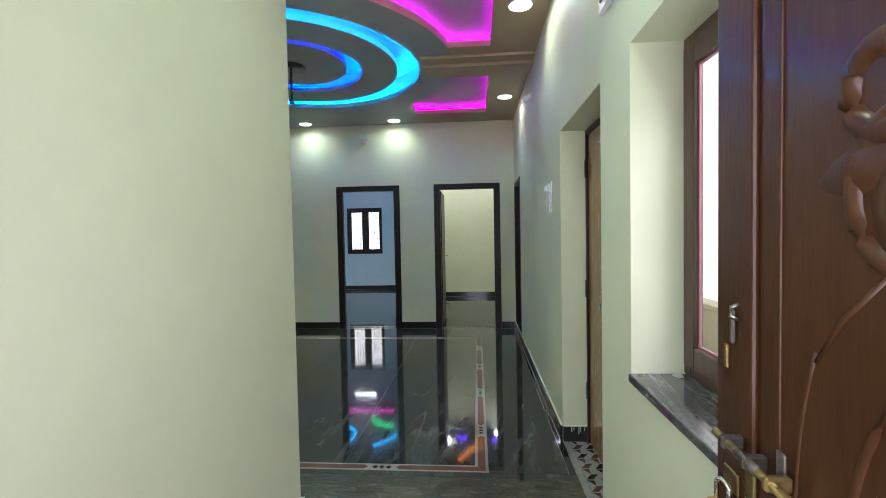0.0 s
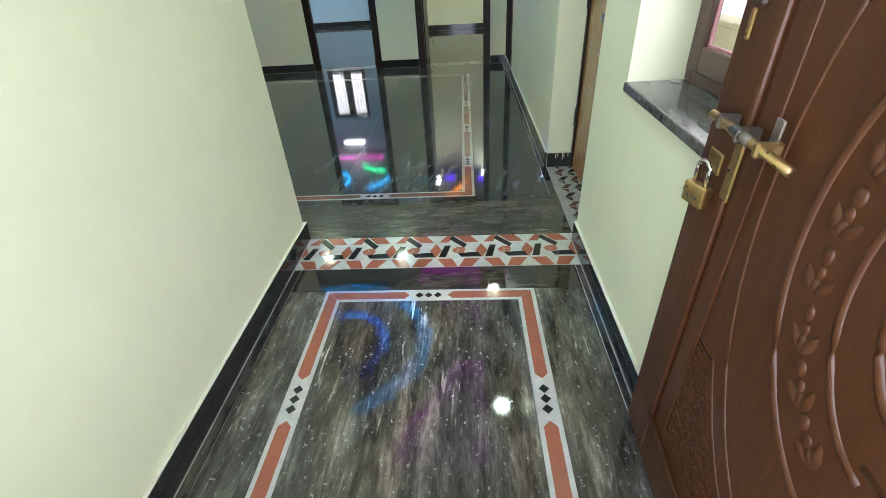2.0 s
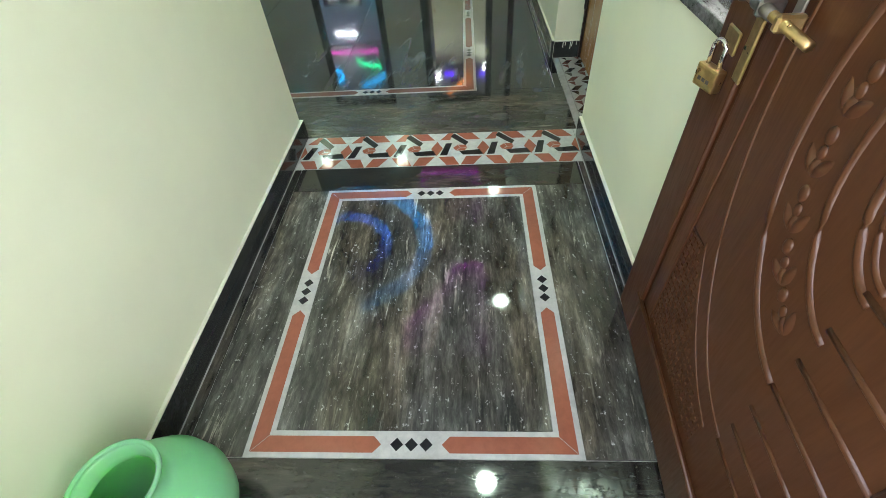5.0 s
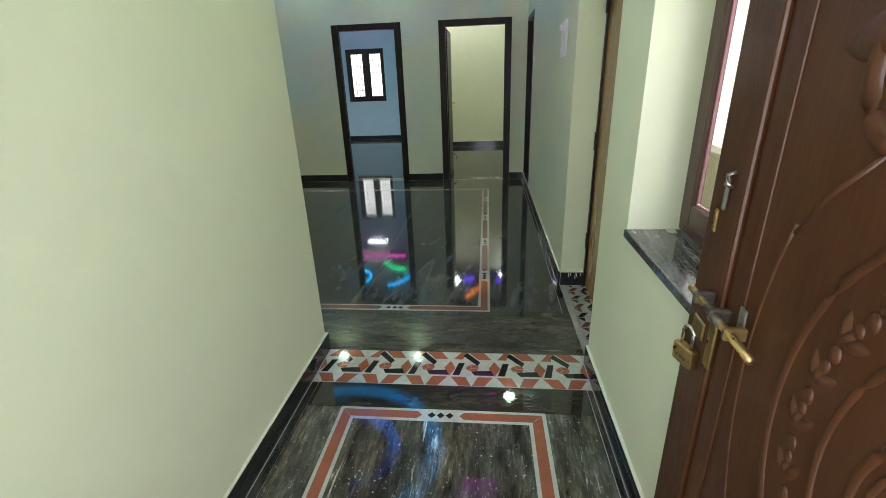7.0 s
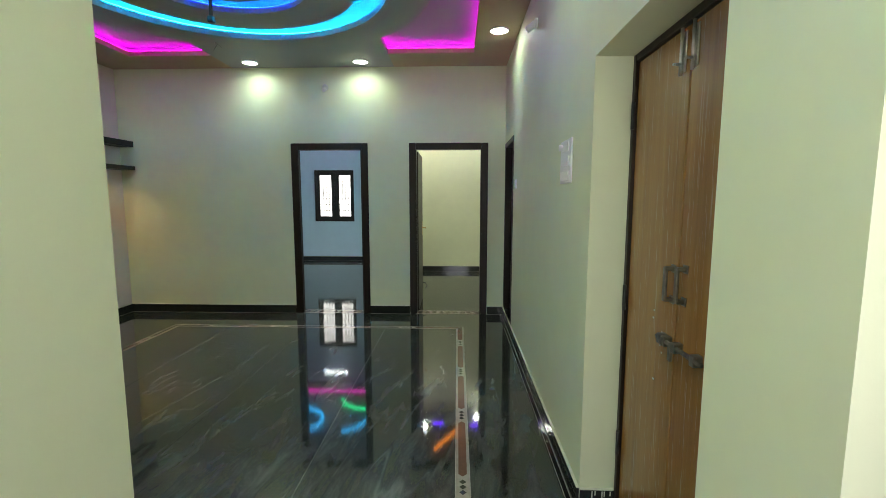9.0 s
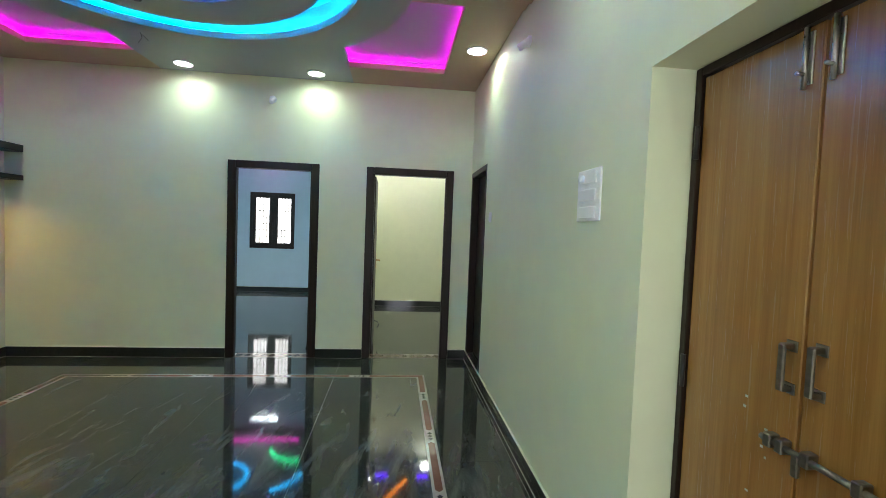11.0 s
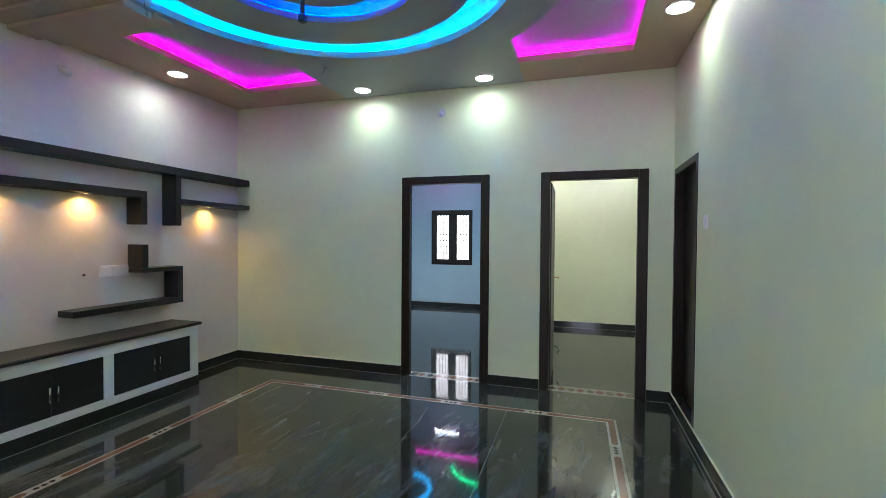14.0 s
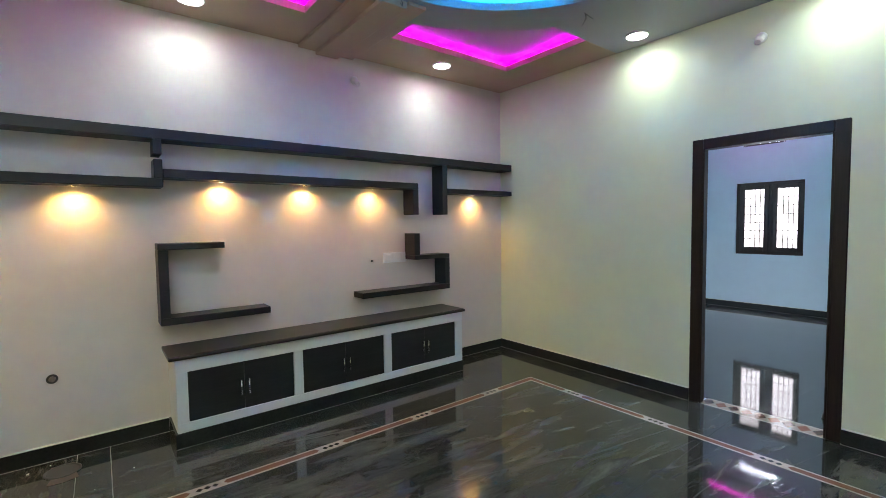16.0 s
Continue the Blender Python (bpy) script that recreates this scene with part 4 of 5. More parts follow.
board(t, "end_drop", 5.742, 5.806, 1.5789, 1.8224)
t = thing("wall_shelf", (WX, 4.0, 0.81), "near-black C-shaped wall shelf", "wall shelf", "shelves on the media wall")
board(t, "top_board", 3.641, 4.060, 1.3288, 1.3732)
board(t, "upright", 3.641, 3.701, 0.8553, 1.3283)
board(t, "bottom_board", 3.641, 4.373, 0.8054, 0.8548)
t = thing("wall_shelf", (WX, 5.7, 0.82), "near-black Z-shaped stepped wall shelf", "wall shelf", "shelves on the media wall")
board(t, "block", 5.750, 5.814, 1.1820, 1.3964)
board(t, "middle_board", 5.750, 6.184, 1.1382, 1.1815)
board(t, "upright", 6.122, 6.184, 0.8704, 1.1377)
board(t, "bottom_board", 5.178, 6.184, 0.8185, 0.8699)

for sy, sz in SHELF_SPOTS:
    t = thing("shelf_spotlight", (-3.535, sy, sz + 0.003), "small warm spotlight glowing under a dark shelf", "spotlight", "warm spots under the shelf")
    part("rim", lathe([(0.021, 0.0), (0.030, 0.0), (0.029, -0.004), (0.021, -0.005)], 20, (-3.535, sy, sz + 0.003), True), CHROME, t, "", True)
    part("lens", lathe([(0.0, 0.0), (0.020, 0.0), (0.020, -0.002), (0.0, -0.002)], 20, (-3.535, sy, sz + 0.002)), WARM_LENS, t, "glowing warm lens")

FX = -3.236
t = thing("low_cabinet", (WX, 4.945, 0), "long low white cabinet with black door panels and stone plinth", "cabinet")
CAB = ((3.761, 4.478), (4.551, 5.279), (5.357, 6.095))
edges_y = [3.690] + [e for p in CAB for e in p] + [6.185]
part("body", boxed(WX + 0.001, FX - 0.03, 3.690, 6.185, 0.102, 0.602), WHITE_PAINT, t)
part("rail", boxed(FX - 0.0295, FX, 3.690, 6.185, 0.102, 0.165, bevel=0.002), WHITE_PAINT, t)
part("rail", boxed(FX - 0.0295, FX, 3.690, 6.185, 0.512, 0.602, bevel=0.002), WHITE_PAINT, t)
for y0, y1 in zip(edges_y[::2], edges_y[1::2]):
    part("stile", boxed(FX - 0.0295, FX - 0.0005, y0 + 0.0005, y1 - 0.0005, 0.1655, 0.5115, bevel=0.002), WHITE_PAINT, t)
part("plinth", boxed(WX + 0.001, FX + 0.006, 3.678, 6.192, 0.001, 0.101, bevel=0.003), GRANITE_SKIRT, t, "polished black granite plinth")
part("grout_line", boxed(FX + 0.0062, FX + 0.0105, 3.678, 6.192, 0.0004, 0.0022), JOINT, t, "thin grey grout along the floor")
for y0, y1 in CAB:
    mid = (y0 + y1) / 2
    for a, b, hy in ((y0 + 0.002, mid - 0.001, mid - 0.027), (mid + 0.001, y1 - 0.002, mid + 0.027)):
        d = part("door", boxed(FX - 0.029, FX - 0.007, a, b, 0.167, 0.510, bevel=0.002), DOOR_LAMINATE, t, "plain black laminate door")
        h = part("handle", tube(bmesh.new(), [(FX + 0.018, hy, 0.275), (FX + 0.018, hy, 0.385)], 0.0055, 10), CHROME, d, "chrome bar handle", True)
        h.location = (0, 0, 0)
        for z in (0.29, 0.37):
            part("post", tube(bmesh.new(), [(FX - 0.008, hy, z), (FX + 0.018, hy, z)], 0.004, 8), CHROME, t, "", True)
t = thing("worktop", (WX, 4.93, 0.603), "dark brown granite slab lying on the low cabinet", "worktop")
part("slab", boxed(WX + 0.001, FX + 0.014, 3.652, 6.205, 0.603, 0.630, bevel=0.003), GRANITE_TOP, t)
part("front_edge", boxed(FX + 0.0142, FX + 0.030, 3.652, 6.205, 0.6035, 0.6295, bevel=0.009, seg=3), GRANITE_TOP, t, "rounded polished front edge")


def switch_plate(name, axis, face, out, a0, a1, z0, z1, rows, cols, label):
    def bx(p0, p1, d0, d1, q0, q1, bevel=0.0):
        lo, hi = sorted((face + out * d0, face + out * d1))
        return boxed(lo, hi, p0, p1, q0, q1, bevel=bevel) if axis == "x" else boxed(p0, p1, lo, hi, q0, q1, bevel=bevel)
    t = thing(name, (face, (a0 + a1) / 2, z0) if axis == "x" else ((a0 + a1) / 2, face, z0), label, "switch plate")
    part("plate", bx(a0, a1, 0.001, 0.011, z0, z1, 0.004), WHITE_PLASTIC, t)
    w, h = (a1 - a0) / cols, (z1 - z0) / rows
    for i in range(cols):
        for j in range(rows):
            m = 0.16
            part("switch", bx(a0 + (i + m) * w, a0 + (i + 1 - m) * w, 0.0105, 0.017, z0 + (j + m) * h, z0 + (j + 1 - m) * h, 0.002), WHITE_PLASTIC, t)
    return t


t = switch_plate("switch_board", "x", EX, -1, 3.932, 4.156, 1.527, 1.753, 3, 1, "tall white switch board with three wide modules on wall")
part("regulator_knob", tube(bmesh.new(), [(EX - 0.016, 4.09, 1.715), (EX - 0.034, 4.09, 1.715)], 0.017, 16), WHITE_PLASTIC, t, "white fan regulator knob", True)
switch_plate("switch_board", "x", EX, -1, 6.005, 6.075, 1.545, 1.635, 1, 1, "small white switch plate beside the bathroom door")
switch_plate("switch_board", "x", WX, 1, 5.497, 5.762, 1.113, 1.212, 1, 3, "white socket plate on the wall between dark shelves")
t = thing("distribution_box", (EX, 2.38, 2.29), "white electrical distribution box high on the hallway wall", "distribution box")
part("cover", boxed(EX - 0.025, EX - 0.001, 2.16, 2.612, 2.29, 2.62, bevel=0.006), WHITE_PLASTIC, t)
part("flap", boxed(EX - 0.033, EX - 0.0255, 2.20, 2.575, 2.325, 2.585, bevel=0.003), BLACK_PLASTIC, t, "dark translucent flap")


def bulb_holder(at, normal, label):
    """A white angled lamp socket with no bulb."""
    n = Vector(normal)
    p = Vector(at)
    t = thing("bulb_holder", at, label, "bulb holder", "empty bulb holders")
    part("base", tube(bmesh.new(), [p + n * 0.001, p + n * 0.018], 0.036, 20), WHITE_PLASTIC, t, "", True)
    down = (n * 0.8 + Vector((0, 0, -0.6))).normalized()
    part("socket", tube(bmesh.new(), [p + n * 0.012, p + n * 0.014 + down * 0.035, p + n * 0.014 + down * 0.075], 0.024, 18), WHITE_PLASTIC, t, "", True)
    part("mouth", tube(bmesh.new(), [p + n * 0.014 + down * 0.0755, p + n * 0.014 + down * 0.078], 0.017, 14), WHITE_PLASTIC, t)


bulb_holder((-1.0, NY, 2.775), (0, -1, 0), "empty white angled bulb holder on the cream wall")
bulb_holder((EX, 5.066, 2.715), (-1, 0, 0), "empty white angled bulb holder on the cream wall")
bulb_holder((WX, 5.231, 2.802), (1, 0, 0), "empty white angled bulb holder on the white wall")


def wall_hole(y, z, r, label):
    t = thing("wall_hole", (WX, y, z), label, "wall hole")
    part("collar", tube(bmesh.new(), [(WX + 0.0006, y, z), (WX + 0.008, y, z)], r, 20), BLACK_PLASTIC, t, "", True)
    part("pipe_end", tube(bmesh.new(), [(WX + 0.008, y, z), (WX + 0.016, y, z)], r * 0.6, 16), IRON, t, "", True)


wall_hole(5.374, 1.142, 0.010, "small dark cable hole in the white wall")
wall_hole(3.057, 0.527, 0.030, "dark round pipe end in the white wall")
t = thing("floor_drain", (-3.36, 3.10, 0.0), "round cement-capped floor drain in a chipped brown patch", "floor drain")
part("patch", poly_prism([(-3.475, 3.035), (-3.40, 3.02), (-3.315, 3.045), (-3.235, 3.03), (-3.225, 3.10), (-3.25, 3.175), (-3.33, 3.16), (-3.41, 3.185), (-3.48, 3.14)], 0.0005, 0.0025), CHIPPED, t, "chipped brown cement patch")
part("rim", lathe([(0.078, 0.0026), (0.092, 0.0026), (0.091, 0.006), (0.079, 0.006)], 32, (-3.385, 3.095, 0), True), DRAIN_RING, t, "dull grey ring", True)
part("cap", lathe([(0.0, 0.0026), (0.077, 0.0026), (0.077, 0.0045), (0.0, 0.0045)], 32, (-3.385, 3.095, 0)), DRAIN_RING, t)
crumb_rnd = random.Random(11)
for cx, cy, cr in ((-3.47, 2.93, 0.012), (-3.20, 2.85, 0.008), (-3.15, 3.44, 0.007), (-3.52, 3.03, 0.006), (-3.02, 3.25, 0.005)):
    bm = bmesh.new()
    bmesh.ops.create_icosphere(bm, subdivisions=1, radius=cr)
    for v in bm.verts:
        v.co = Vector((cx, cy, cr * 0.3)) + Vector((v.co.x, v.co.y * 0.7, v.co.z * 0.3)) * crumb_rnd.uniform(0.8, 1.2)
    tagged(new("plaster_crumb", mesh_of("plaster_crumb", bm, GREY_FILLER)), "small crumb of white plaster on the dark floor", "crumb", "plaster crumbs on the floor")
for x, y, r in ((-0.66, 7.52, 0.018),):
    t = thing("door_stopper", (x, y, 0.0), "small black rubber door stopper on the bedroom floor", "door stopper")
    part("cone", lathe([(0.0, 0.001), (0.022, 0.001), (0.019, 0.02), (0.014, 0.045), (0.0, 0.048)], 16, (x, y, 0)), BLACK_PLASTIC, t, "", True)
    part("cord", tube(bmesh.new(), [(x, y, 0.045), (x + 0.02, y - 0.05, 0.03), (x + 0.045, y - 0.12, 0.006)], 0.004, 6), WHITE_PLASTIC, t, "pale cord", True)

# ---- main door, standing open along the hallway wall ----
LEAF_AT, LEAF_END = Vector((1.118, 1.637, 0)), Vector((1.068, 0.938, 0))
LW, LT = 0.955, 0.042
along = (LEAF_END - LEAF_AT).normalized()
LEAF_AT = Vector((1.132, 1.644, 0))
leaf_door = thing("main_door", (LEAF_AT.x, LEAF_AT.y, 0.0), "brown carved hardwood main door standing open with brass bolt", "door")
leaf_door.rotation_euler = (0, 0, math.atan2(along.y, along.x))
# own axes: x along the leaf from its free edge, -y the carved face, z up
part("panel", boxed(0.0, LW, 0.0, LT, 0.008, 2.06, bevel=0.004), CARVED, leaf_door, "", False, True)
part("stile", boxed(0.002, 0.137, -0.012, 0.001, 0.010, 2.058, bevel=0.006, seg=2), CARVED, leaf_door, "", False, True)
part("stile", boxed(0.812, LW - 0.002, -0.012, 0.001, 0.010, 2.058, bevel=0.006, seg=2), CARVED, leaf_door, "", False, True)
part("rail", boxed(0.138, 0.811, -0.009, 0.001, 0.010, 0.172, bevel=0.005, seg=2), CARVED, leaf_door, "", False, True)
part("rail", boxed(0.138, 0.811, -0.012, 0.001, 1.90, 2.058, bevel=0.006, seg=2), CARVED, leaf_door, "", False, True)
part("raised_strip", boxed(0.150, 0.205, -0.0045, 0.001, 0.185, 1.885, bevel=0.003, seg=2), CARVED, leaf_door, "", False, True)


def bead(pts, r=0.008, name="carved_bead"):
    part(name, tube(bmesh.new(), [(u, r * 0.42, z) for u, z in pts], r, 10), CARVED, leaf_door, "", True, True)


def oval(a, b, a0, a1, n=28, cu=0.62, cz=0.93):
    return [(cu + a * math.cos(radians(a0 + (a1 - a0) * i / n)), cz + b * math.sin(radians(a0 + (a1 - a0) * i / n))) for i in range(n + 1)]


part("rail_bead", tube(bmesh.new(), [(0.105, -0.0105, 0.172), (0.80, -0.0105, 0.172)], 0.006, 10), CARVED, leaf_door, "", True, True)
bead([(0.79, 0.20), (0.79, 1.87)], 0.009)
bead([(0.215, 1.87), (0.79, 1.87)], 0.009)
bead(oval(0.38, 0.585, 152, 267), 0.005)
bead(oval(0.272, 0.37, 100, 265), 0.0085)
bead(oval(0.160, 0.235, 92, 266), 0.0075)
bead(oval(0.098, 0.138, 90, 267), 0.0085)
bead(oval(0.075, 0.112, 90, 270), 0.006)
# reeds run level from the ovals' ends to the hinge side
for z in (0.337, 0.409, 0.487, 0.565, 0.642, 0.722, 0.800):
    bead([(0.600, z), (0.785, z + 0.004)], 0.0065, "carved_reed")
for k in range(4):
    z = 1.16 + 0.075 * k
    bead([(0.62, z), (0.785, z)], 0.0065, "carved_reed")


def carved_leaf(u, z, ang, length, width, thick=0.012):
    """A pointed, domed leaf lying on the carved face."""
    bm, rows = bmesh.new(), []
    n = 8
    for i in range(n + 1):
        s = i / n
        w = width * math.sin(math.pi * s) ** 0.8 * (1 - 0.35 * s)
        rows.append([(s * length, q * w, thick * math.sin(math.pi * min(s * 1.1, 1)) * (1 - q * q)) for q in (-1, -0.5, 0, 0.5, 1)])
    ca, sa = math.cos(radians(ang)), math.sin(radians(ang))
    vs = [[bm.verts.new((u + x * ca - y * sa, 0.0005 - h, z + x * sa + y * ca)) for x, y, h in row] for row in rows]
    for a, b in zip(vs, vs[1:]):
        for k in range(4):
            bm.faces.new((a[k], a[k + 1], b[k + 1], b[k]))
    bmesh.ops.recalc_face_normals(bm, faces=bm.faces[:])
    part("carved_leaf", bm, CARVED, leaf_door, "", True, True)


def carved_bud(u, z, r):
    bm = bmesh.new()
    bmesh.ops.create_uvsphere(bm, u_segments=12, v_segments=8, radius=r)
    bmesh.ops.scale(bm, verts=bm.verts[:], vec=(0.85, 0.42, 1.15))
    bmesh.ops.translate(bm, verts=bm.verts[:], vec=(u, 0.0, z))
    part("carved_bud", bm, CARVED, leaf_door, "", True, True)


# garland between two ovals: two beads, then a tulip of three petals
for k in range(9):
    a = 238 - k * 17.3
    u, z = 0.62 + 0.213 * math.cos(radians(a)), 0.93 + 0.297 * math.sin(radians(a))
    ahead = math.atan2(0.297 * math.cos(radians(a)), -0.213 * math.sin(radians(a)))
    du, dz = math.cos(ahead), math.sin(ahead)
    carved_bud(u, z, 0.0125)
    carved_bud(u + 0.026 * du, z + 0.026 * dz, 0.010)
    back = math.degrees(ahead) + 180
    for d, length in ((-36, 0.054), (0, 0.036), (36, 0.054)):
        carved_leaf(u + 0.064 * du, z + 0.064 * dz, back + d, length, 0.0125, 0.006)
# scrolled flower above
carved_leaf(0.435, 1.472, 189, 0.163, 0.040, 0.011)
carved_leaf(0.425, 1.325, 83, 0.20, 0.068, 0.015)
carved_leaf(0.47, 1.50, 62, 0.20, 0.05, 0.02)
for cu, cz, r0, a0, s in ((0.398, 1.565, 0.066, 300, -1), (0.55, 1.62, 0.07, 200, 1)):
    bead([(cu + r0 * (1 - 0.028 * i) * math.cos(radians(a0 + s * i * 17)), cz + r0 * (1 - 0.028 * i) * math.sin(radians(a0 + s * i * 17))) for i in range(15)], 0.021, "carved_scroll")
bead([(0.42 - 0.068 * math.sin(radians(i * 15)), 1.43 - 0.09 * math.cos(radians(i * 15))) for i in range(13)], 0.017, "carved_scroll")
bead([(0.285, 1.19), (0.335, 1.26), (0.41, 1.33)], 0.005, "carved_scroll")
# latticed corner inside a bead: rows of small pegs
bead([(0.200, 0.536), (0.272, 0.540)] + oval(0.435, 0.66, 360 - math.degrees(math.acos(-0.348 / 0.435)), 262, 24, 0.62, 0.95), 0.0045)
for i in range(22):
    for j in range(15):
        u, z = 0.213 + i * 0.0160, 0.205 + j * 0.0225
        if ((u - 0.62) / 0.452) ** 2 + ((z - 0.95) / 0.68) ** 2 > 1.0:
            part("carved_peg", boxed(u - 0.0045, u + 0.0045, -0.0028, 0.001, z - 0.006, z + 0.006), CARVED, leaf_door, "", False, True)
# sliding bolt, hasp and padlock, and smaller fittings
bolt = part("slide_bolt", tube(bmesh.new(), [(0.066, -0.042, 0.987), (0.335, -0.042, 0.987)], 0.0078, 14), BRASS, leaf_door, "long brass sliding bolt", True, True)
for u in (0.11, 0.185, 0.252):
    part("bracket", boxed(u - 0.008, u + 0.008, -0.053, -0.0125, 0.974, 1.0, bevel=0.004), BRASS if u > 0.22 else IRON, bolt, "", False, True)
part("collar", tube(bmesh.new(), [(0.155, -0.042, 0.987), (0.220, -0.042, 0.987)], 0.0100, 14), IRON, bolt, "", True, True)
part("flange", boxed(0.218, 0.242, -0.017, -0.0125, 0.98, 1.028, bevel=0.002), STEEL, bolt, "", False, True)
part("hasp", boxed(0.162, 0.192, -0.036, -0.030, 0.862, 0.972, bevel=0.003), BRASS, leaf_door, "worn brass hasp plate", False, True)
part("staple_plate", boxed(0.042, 0.100, -0.018, -0.0122, 0.872, 0.916, bevel=0.003), BRASS, leaf_door, "worn brass staple plate", False, True)
part("catch", boxed(0.072, 0.086, -0.022, -0.0125, 1.165, 1.235, bevel=0.004), IRON, leaf_door, "dull steel catch", False, True)
part("strike", boxed(0.042, 0.058, -0.018, -0.0125, 1.11, 1.16, bevel=0.003), BRASS, leaf_door, "small brass strike", False, True)
part("ring_pull", tube(bmesh.new(), [(0.095, -0.014, 1.245), (0.095, -0.028, 1.24), (0.095, -0.029, 1.222), (0.095, -0.014, 1.215)], 0.004, 8), STEEL, leaf_door, "", True, True)
lock = thing("padlock", LEAF_AT + along * 0.082 + Vector((-0.036, 0.002, 0.895)), "small worn brass padlock hanging from the main door", "padlock")
lock.rotation_euler = (0, 0, leaf_door.rotation_euler.z + radians(18))
part("body", boxed(-0.030, 0.030, -0.011, 0.011, -0.090, -0.045, bevel=0.005, seg=2), BRASS, lock, "", False, True)
part("shackle", tube(bmesh.new(), [(-0.016, 0, -0.046)] + [(-0.016 * math.cos(radians(180 * i / 10)), 0, -0.012 + 0.016 * math.sin(radians(180 * i / 10))) for i in range(11)] + [(0.016, 0, -0.046)], 0.0045, 8), CHROME, lock, "steel shackle", True, True)
for k in range(3):
    part("stamped_bar", boxed(-0.016 + k * 0.012, -0.008 + k * 0.012, -0.0122, -0.0112, -0.075, -0.068), IRON, lock, "", False, True)
t = thing("door_5", (0.58, HY - 0.13, 0), "brown hardwood frame of the entrance opening", "door frame", "", "structure")
for x0, x1 in ((0.062, 0.13), (1.03, 1.098)):
    part("jamb", boxed(x0, x1, HY - 0.13, HY - 0.02, 0.0, 2.118, bevel=0.004), CARVED, t)
part("head", boxed(0.131, 1.029, HY - 0.13, HY - 0.02, 2.05, 2.118, bevel=0.004), CARVED, t)

# green plastic water pot by the wall
PX, PY = -0.098, 0.945
profile = [(r, z * 0.96) for r, z in ((0.0, 0.004), (0.075, 0.0), (0.088, 0.006), (0.125, 0.05), (0.150, 0.11), (0.158, 0.165), (0.150, 0.22), (0.122, 0.275), (0.088, 0.305), (0.074, 0.320), (0.074, 0.335), (0.082, 0.350), (0.086, 0.358), (0.083, 0.362), (0.076, 0.352), (0.068, 0.336), (0.068, 0.318), (0.082, 0.300), (0.115, 0.268), (0.143, 0.215), (0.150, 0.165), (0.142, 0.112), (0.118, 0.055), (0.075, 0.012), (0.0, 0.011))]
pot = thing("water_pot", (PX, PY, 0.0), "round mint-green plastic water pot on the hallway floor", "pot")
part("vessel", lathe(profile, 48, (PX, PY, 0.0)), GREEN_PLASTIC, pot, "", True)
part("rim_ring", lathe([(0.082, 0.339), (0.089, 0.342), (0.090, 0.348), (0.085, 0.352), (0.079, 0.348)], 48, (PX, PY, 0.0), True), GREEN_PLASTIC, pot, "", True)

# ---- floor: granite slabs, inlaid bands and mosaics over a grout bed ----
floor = structure("floor", boxed(-4.2, 3.2, 0.0, 12.1, -0.14, -0.006), GROUT, "polished black granite floor with red and white inlays", "floor")
GAP = 0.0012


def slab(x0, x1, y0, y1, material, name="slab", gap=GAP):
    bm = boxed(x0 + gap, x1 - gap, y0 + gap, y1 - gap, -0.0055, 0.0)
    c = ((x0 + x1) / 2, (y0 + y1) / 2, 0)
    ob = new(name, mesh_of(name, bm, material, False, c))
    ob.location, ob.parent = c, floor
    return ob


def piece(pts, material, z=0.0, name="tile"):
    cx, cy = sum(p[0] for p in pts) / len(pts), sum(p[1] for p in pts) / len(pts)
    ob = new(name, mesh_of(name, poly_prism([(x - cx, y - cy) for x, y in pts], -0.0055, z), material))
    ob.location, ob.parent = (cx, cy, 0), floor
    return ob


BAND, EDGE, RED_Z = 0.075, 0.015, 0.0006


def inlay_side(p, d, n, length, stops, pale=WHITE_MARBLE, red=RED_STONE):
    """One side of an inlaid band. p: outer corner; d: along; n: inwards; stops: where the black diamonds sit."""
    def at(a, b):
        return (p[0] + d[0] * a + n[0] * b, p[1] + d[1] * a + n[1] * b)
    piece([at(0, 0), at(length, 0), at(length - BAND, BAND), at(BAND, BAND)], pale, 0.0, "white_band")
    m, half, pitch = BAND / 2, 0.085, 0.041
    ends = [None] + list(stops) + [None]
    for a, b in zip(ends, ends[1:]):
        left = [at(EDGE + 0.001, EDGE), at(BAND - EDGE + 0.001, BAND - EDGE)] if a is None else [at(a + half + 0.022, EDGE), at(a + half, m), at(a + half + 0.022, BAND - EDGE)]
        right = [at(length - BAND + EDGE - 0.001, BAND - EDGE), at(length - EDGE - 0.001, EDGE)] if b is None else [at(b - half - 0.022, BAND - EDGE), at(b - half, m), at(b - half - 0.022, EDGE)]
        piece(left + right, red, RED_Z, "red_strip")
    for s in stops:
        for k in (-1, 0, 1):
            a, r = s + k * pitch, 0.0185
            piece([at(a - r, m), at(a, m - r), at(a + r, m), at(a, m + r)], BLACK_STONE, RED_Z, "diamond")


def inlay(x0, x1, y0, y1, xs, ys, pale=WHITE_MARBLE, red=RED_STONE):
    inlay_side((x0, y0), (1, 0), (0, 1), x1 - x0, [x - x0 for x in xs], pale, red)
    inlay_side((x1, y0), (0, 1), (-1, 0), y1 - y0, [y - y0 for y in ys], pale, red)
    inlay_side((x1, y1), (-1, 0), (0, -1), x1 - x0, sorted(x1 - x for x in xs), pale, red)
    inlay_side((x0, y1), (0, -1), (1, 0), y1 - y0, sorted(y1 - y for y in ys), pale, red)


